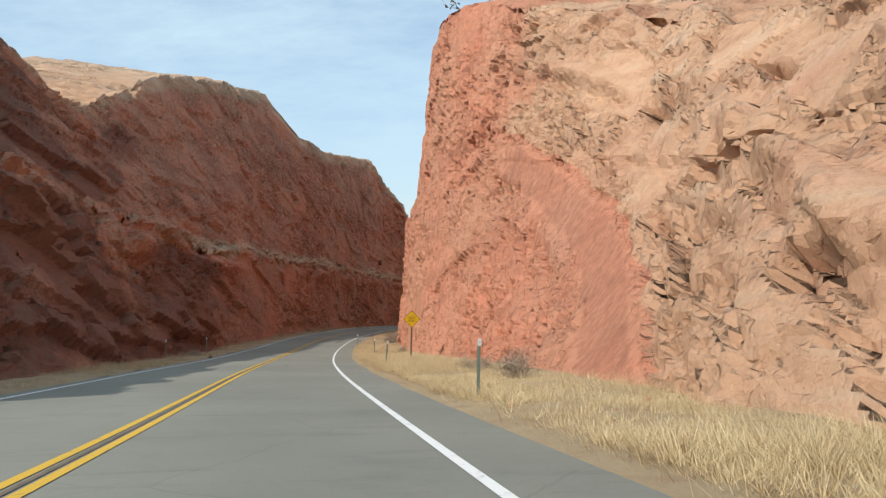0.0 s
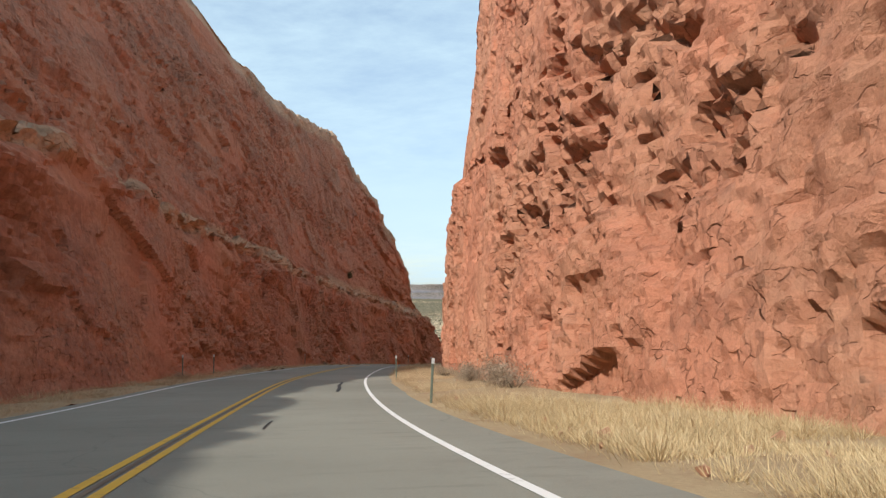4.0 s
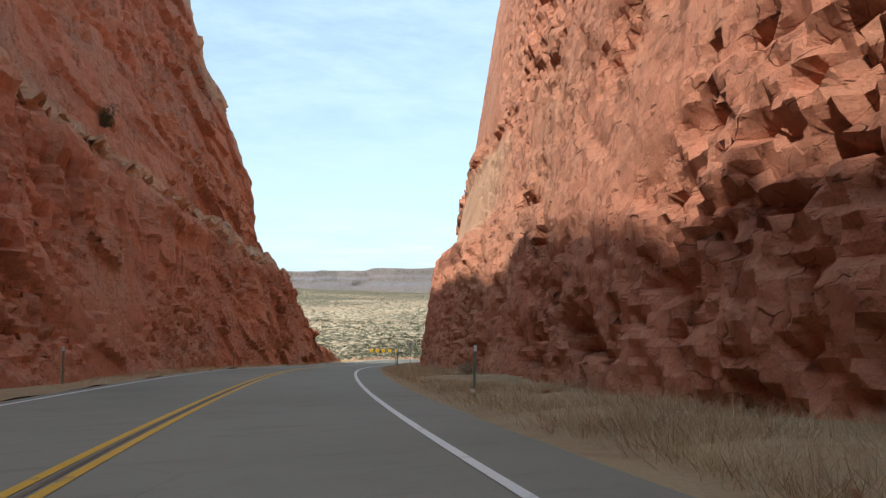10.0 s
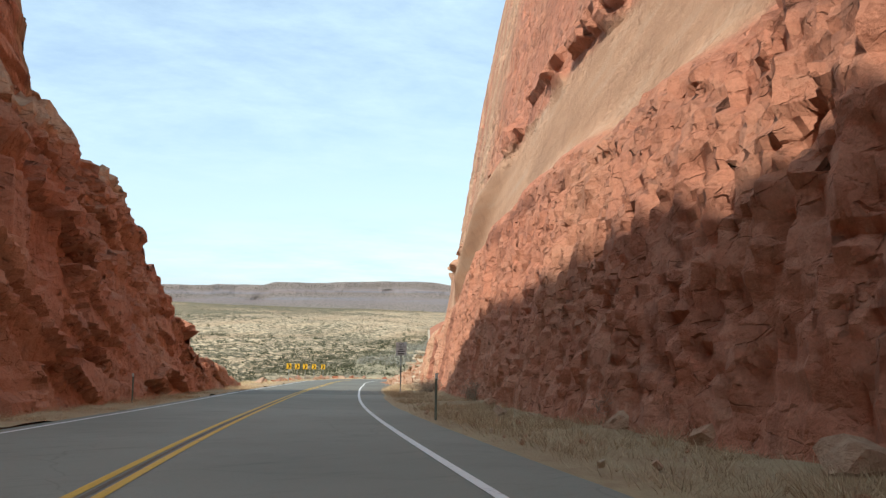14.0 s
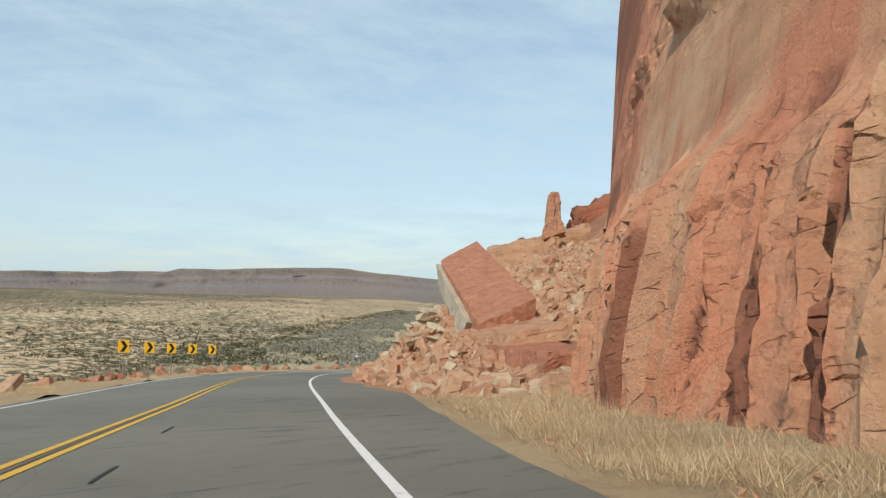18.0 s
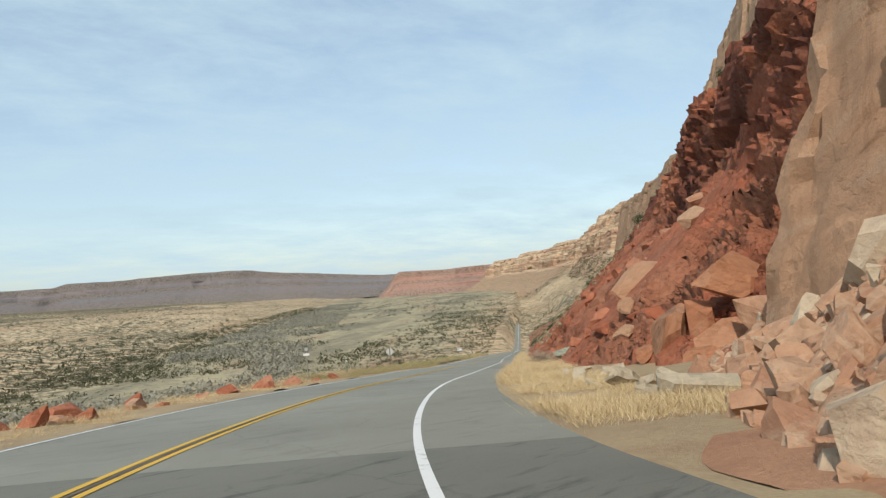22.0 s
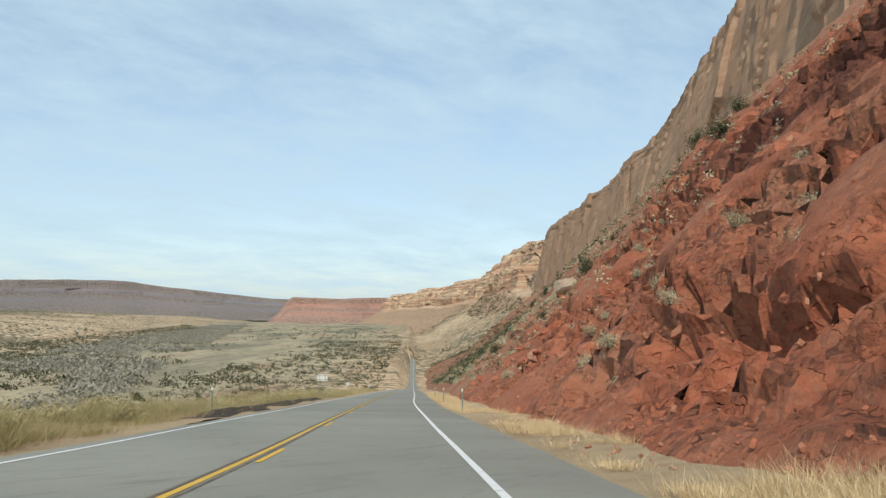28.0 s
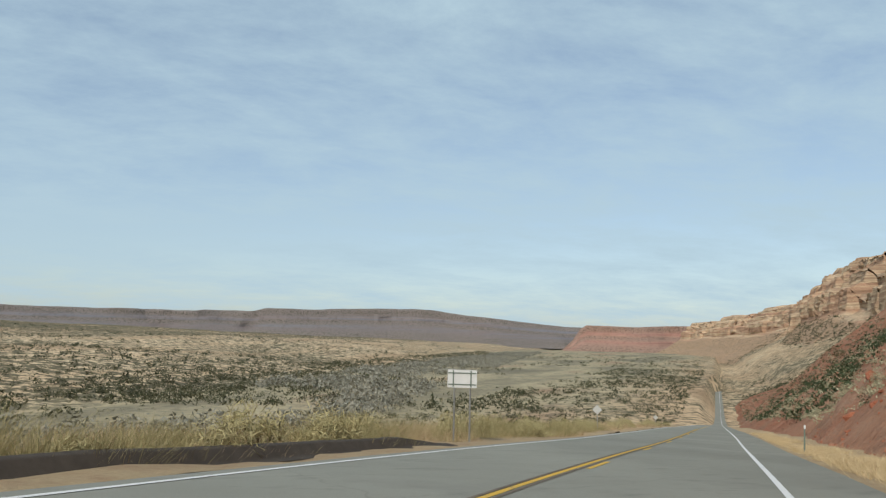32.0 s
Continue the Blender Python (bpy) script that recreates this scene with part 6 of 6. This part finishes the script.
def flat_spot(lo, hi, s0, s1, patch, low):
    """Spots on the valley floor by metres along and left of the road."""
    def spot(r, count):
        m = count * 3
        s = s0 + (s1 - s0) * r.rand(m) ** 1.6
        b = ts(s, BANK) + r.uniform(lo, hi, m) if hi < 100 else r.uniform(lo, hi, m)
        p = place(s, -b, 0)
        z, _, _ = ground_height(p[:, :2])
        p[:, 2] = z
        return p[waves(p * (1, 1, 0), patch, 137, 3) > low][:count]
    return spot


grey_brush = grass_mat("bare_cottonwood_twigs", [(0.0, (0.16, 0.15, 0.115)), (0.5, (0.26, 0.25, 0.195)), (1.0, (0.36, 0.34, 0.275))])
dark_brush = grass_mat("pinyon_scrub", [(0.0, (0.04, 0.045, 0.022)), (0.6, (0.085, 0.085, 0.045)), (1.0, (0.14, 0.125, 0.07))])
scrub("scrub_near", 5000, valley_spot(40, 420, -70, 60, 30, -0.2), (0.7, 2.2), dark_brush, "low dark scrub scattered over the valley side", 21)
scrub("scrub_far", 8000, valley_spot(400, 2600, -60, 40, 90, -0.05), (1.8, 5.0), dark_brush, "dark pinyon scrub dotting the pale slopes", 22)
scrub("cottonwoods", 5200, flat_spot(-120, -12, 340, 3000, 90, -0.10), (2.4, 6.0), grey_brush, "grey belt of bare cottonwoods in the wash", 23, 1.1)
scrub("scrub_band", 3600, flat_spot(-25, 45, 330, 2600, 60, -0.3), (1.6, 4.0), dark_brush, "dark band of scrub along the far bank of the wash", 28)
scrub("scrub_road", 4200, flat_spot(12, 110, 500, 1500, 40, -0.2), (0.9, 2.6), dark_brush, "dark scrub on the flat beside the road", 24)


def grid_spot(grid, r, count, i0, i1, j0, j1, power=1.0):
    """Points scattered over a rock sheet, between two of its ribs and two of its rows."""
    i = i0 + (r.rand(count) ** power * (i1 - i0)).astype(int)
    j = r.randint(j0, j1, count)
    return grid[i, j] * 0.5 + grid[i + 1, j + 1] * 0.5


def rib(s):
    return int(np.searchsorted(SLOPE_S, s))


scrub("scrub_talus", 2200, lambda r, n: grid_spot(SLOPE_V, r, n, rib(590), rib(1095), 10, 112), (0.7, 1.9), leaf_juniper, "dark scrub dotting the talus under the cliffs", 25)
scrub("scrub_talus_pale", 2600, lambda r, n: grid_spot(SLOPE_V, r, n, rib(560), rib(1095), 10, 112), (0.4, 1.0), leaf_sage, "pale brush dotting the talus under the cliffs", 26)
scrub("scrub_slope", 700, lambda r, n: grid_spot(SLOPE_V, r, n, rib(498), rib(620), 12, 108), (0.35, 0.9), leaf_sage, "small grey brush scattered over the slope", 31)
scrub("scrub_slope_dark", 420, lambda r, n: grid_spot(SLOPE_V, r, n, rib(520), rib(640), 12, 108), (0.4, 1.1), leaf_juniper, "small dark brush scattered over the slope", 32)
scrub("scrub_talus_far", 2600, lambda r, n: grid_spot(FAR_V, r, n, 1, 250, 1, 32, 1.5), (2.2, 5.0), dark_brush, "dark junipers dotting the far talus", 29)


def rim_spot(r, count):
    s = r.uniform(72, 128, count)
    return place(s, ts(s, RIGHT_FOOT) + ts(s, RIGHT_LEAN) * ts(s, RIGHT_TOP) + r.uniform(0.5, 7, count), ts(s, RIGHT_TOP) + 0.8)


scrub("scrub_rim", 60, rim_spot, (0.5, 1.2), dark_brush, "low scrub along the rim of the rock", 27)


# ---- signs and posts ----
def tube(parent, name, height, material, wide=0.06, deep=0.045, at=(0, 0, 0), label=""):
    """A steel channel post with two flanges and a row of holes left out."""
    bm = bmesh.new()
    t = 0.006
    for x, y, a, b in ((0, 0, wide * 0.5, t), (-wide * 0.25, deep / 2, t, deep), (wide * 0.25, deep / 2, t, deep), (-wide * 0.42, deep, wide * 0.34, t), (wide * 0.42, deep, wide * 0.34, t)):
        bmesh.ops.create_cube(bm, size=1, matrix=Matrix.Translation((x + at[0], y + at[1], height / 2 - 0.15 + at[2])) @ Matrix.Diagonal((a, b, height + 0.3, 1)))
    return part(name, bm, material, parent, label)


def plate_bm(pts, thick, y=0.0):
    """A flat plate in the xz plane with the outline pts, its front towards -y."""
    bm = bmesh.new()
    front = [bm.verts.new((x, y - thick / 2, z)) for x, z in pts]
    back = [bm.verts.new((x, y + thick / 2, z)) for x, z in pts]
    bm.faces.new(front)
    bm.faces.new(back[::-1])
    for k in range(len(pts)):
        bm.faces.new([front[k], back[k], back[(k + 1) % len(pts)], front[(k + 1) % len(pts)]])
    bmesh.ops.recalc_face_normals(bm, faces=bm.faces[:])
    return bm


def rounded(w, h, r, z=0.0, turn=0.0):
    pts = []
    for cx, cz, a0 in ((w / 2 - r, h / 2 - r, 0), (-w / 2 + r, h / 2 - r, 90), (-w / 2 + r, -h / 2 + r, 180), (w / 2 - r, -h / 2 + r, 270)):
        for k in range(4):
            a = radians(a0 + 30 * k)
            x, y = cx + r * math.cos(a), cz + r * math.sin(a)
            c, s = math.cos(radians(turn)), math.sin(radians(turn))
            pts.append((x * c - y * s, z + x * s + y * c))
    return pts


def lettering(parent, text, size, x, y, z, material):
    cu = bpy.data.curves.new("lettering", "FONT")
    cu.body, cu.size, cu.align_x, cu.align_y, cu.extrude = text, size, "CENTER", "CENTER", 0.001
    tmp = new("lettering", cu)
    me = bpy.data.meshes.new_from_object(tmp.evaluated_get(bpy.context.evaluated_depsgraph_get()))
    bpy.data.objects.remove(tmp)
    me.materials.clear()
    me.materials.append(material)
    ob = new("lettering", me)
    ob.parent = parent
    ob.matrix_basis = pose(x, y, z, 90, 0, 0)
    return ob


def delineator(m, tall=1.25, face=sign_white, label="slim steel roadside post with a white reflector"):
    root = new("delineator_post")
    tube(root, "post", tall, green_steel)
    part("reflector", plate_bm(rounded(0.085, 0.16, 0.015, tall - 0.02), 0.008, -0.012), face, root, "white reflector")
    part("bolt", box_bm(0.02, 0.03, 0.02, (0, -0.01, tall - 0.02), 0.004), steel, root)
    root.matrix_basis = m
    return tagged(root, label, "road post", "delineator posts")


first = delineator(stand(73.5, 5.8, -0.1))
for s0, u0, tilt in ((95.4, 6.0, 3), (118.3, 6.6, 0), (137.0, 5.0, 2), (159.0, 5.2, -1), (200.0, 5.25, 1), (220.4, 6.3, 0), (241.5, 5.7, 0), (276.8, 5.3, 0), (491.7, 5.8, -2), (515.4, 6.0, -2), (548, 6.0, 2),
                      (109.4, -7.2, 0), (120.5, -6.6, 1), (129.5, -6.6, 0), (160.5, -6.9, 0), (168.3, -7.0, 0), (204.3, -6.9, 0), (229.5, -6.9, 0), (262.0, -6.9, 0), (292.2, -7.0, 0), (432.5, -8.6, 0), (489.5, -6.8, 0)):
    copy_thing(first, stand(s0, u0, -0.12) @ pose(0, 0, 0, 0, tilt, 0))

slide = new("warning_sign")
slide_post = part("post", box_bm(0.095, 0.095, 2.9, (0, 0.06, 1.2), 0.008), rust_wood, slide, "weathered wooden post")
panel = part("panel", plate_bm(rounded(0.78, 0.78, 0.05, 2.55, 45), 0.006), sign_yellow, slide, "yellow diamond panel")
rim_out, rim_in = rounded(0.75, 0.75, 0.045, 2.55, 45), rounded(0.715, 0.715, 0.035, 2.55, 45)
bm = bmesh.new()
ra, rb = [bm.verts.new((x, -0.0045, z)) for x, z in rim_out], [bm.verts.new((x, -0.0045, z)) for x, z in rim_in]
for k in range(len(ra)):
    bm.faces.new([ra[k], ra[(k + 1) % len(ra)], rb[(k + 1) % len(ra)], rb[k]])
part("border", bm, sign_black, panel, "thin black border")
lettering(panel, "SLIDE", 0.185, 0, -0.0045, 2.64, sign_black)
lettering(panel, "AREA", 0.185, 0, -0.0045, 2.45, sign_black)
for z in (2.3, 2.8):
    part("bolt", box_bm(0.025, 0.012, 0.025, (0, -0.006, z), 0.004), steel, slide)
slide.matrix_basis = stand(106, 8.4, 0.0, 4)
tagged(slide, "yellow diamond warning sign reading SLIDE AREA on a wooden post", "road sign")


def chevron_sign(m):
    root = new("chevron_sign")
    tube(root, "post", 2.3, steel)
    p = part("panel", plate_bm(rounded(0.60, 0.72, 0.03, 2.05), 0.006, -0.006), sign_yellow, root, "yellow panel")
    w, h, t = 0.18, 0.31, 0.2
    pts = [(-w, 2.05 + h), (-w + t, 2.05 + h), (w + 0.04, 2.05), (-w + t, 2.05 - h), (-w, 2.05 - h), (w + 0.04 - t, 2.05)]
    part("chevron", plate_bm(pts, 0.002, -0.0115), sign_black, p, "black chevron")
    for z in (1.8, 2.3):
        part("bolt", box_bm(0.02, 0.012, 0.02, (0, -0.012, z), 0.004), steel, root)
    root.matrix_basis = m
    return tagged(root, "yellow chevron sign on a thin steel post outside the bend", "road sign", "chevron signs round the bend")


chev = chevron_sign(stand(355.5, -7.4, -0.3, 12))
for s0, turn in ((360.5, 10), (365.2, 8), (370, 6), (374.6, 4)):
    copy_thing(chev, stand(s0, -7.4, -0.3, turn))

stop = new("regulatory_sign")
tube(stop, "post", 3.0, steel)
p = part("panel", plate_bm(rounded(0.61, 0.76, 0.03, 2.72), 0.006, -0.006), sign_white, stop, "white panel")
lettering(p, "NO", 0.17, 0, -0.0105, 2.97, sign_black)
lettering(p, "STOPPING", 0.115, 0, -0.0105, 2.82, sign_black)
for z, w in ((2.70, 0.24), (2.58, 0.42), (2.44, 0.36)):
    part("bar", plate_bm([(-w / 2, z - 0.028), (w / 2, z - 0.028), (w / 2, z + 0.028), (-w / 2, z + 0.028)], 0.002, -0.0105), sign_black, p)
stop.matrix_basis = stand(299, 5.9, -0.1)
tagged(stop, "white regulatory sign with black lettering on a steel post", "road sign")


def plain_sign(name, m, w, h, z, posts, material, label, diamond=False, both=None):
    root = new(name)
    for x in posts:
        tube(root, "post", z + h * (0.55 if diamond else 0.5), steel, at=(x, 0, 0))
    part("panel", plate_bm(rounded(w, h, 0.03, z, 45 if diamond else 0), 0.006, -0.006), material, root)
    for x in posts:
        for k in (-0.28, 0.28):
            part("bolt", box_bm(0.02, 0.012, 0.02, (x, -0.011, z + k * h), 0.004), steel, root)
    if both:
        for x in (-w * 0.3, w * 0.3):
            part("stiffener", box_bm(0.05, 0.02, h * 0.92, (x, -0.02, z), 0.004), green_steel, root)
        part("stiffener", box_bm(w * 0.96, 0.02, 0.04, (0, -0.02, z + h * 0.32), 0.004), green_steel, root)
        part("stiffener", box_bm(w * 0.96, 0.02, 0.04, (0, -0.02, z - h * 0.32), 0.004), green_steel, root)
    root.matrix_basis = m
    return tagged(root, label, "road sign")


pair = new("marker_sign")
tube(pair, "post", 2.55, steel)
for x, z in ((-0.13, 2.42), (0.13, 2.42), (0, 2.05)):
    part("panel", plate_bm(rounded(0.22 if z > 2.2 else 0.46, 0.22 if z > 2.2 else 0.16, 0.02, z), 0.006, -0.006), sign_white, pair, "small white panel")
pair.matrix_basis = stand(421, -8.6, -0.3)
tagged(pair, "small white marker panels on a thin post beside the valley", "road sign")
valley_sign = plain_sign("sign_back", stand(461, -9.7, -0.3, 0), 0.78, 0.78, 2.45, (), sign_back, "bare metal back of a diamond sign on a wooden post", True)
part("post", box_bm(0.10, 0.10, 3.3, (0, -0.062, 1.35), 0.008), rust_wood, valley_sign, "weathered wooden post")
plain_sign("sign_back", stand(536, -6.6, -0.35, 6), 1.12, 0.66, 2.5, (-0.3, 0.3), sign_white, "pale back of a wide sign on two posts", False, True)
plain_sign("sign_back", stand(572, -7.0, -0.4, 0), 0.55, 0.55, 1.95, (0,), sign_back, "bare metal back of a diamond sign far along the road", True)
plain_sign("sign_back", stand(640, -7.4, -0.4, 0), 0.55, 0.55, 1.7, (0,), sign_back, "bare metal back of a diamond sign far along the road", True)
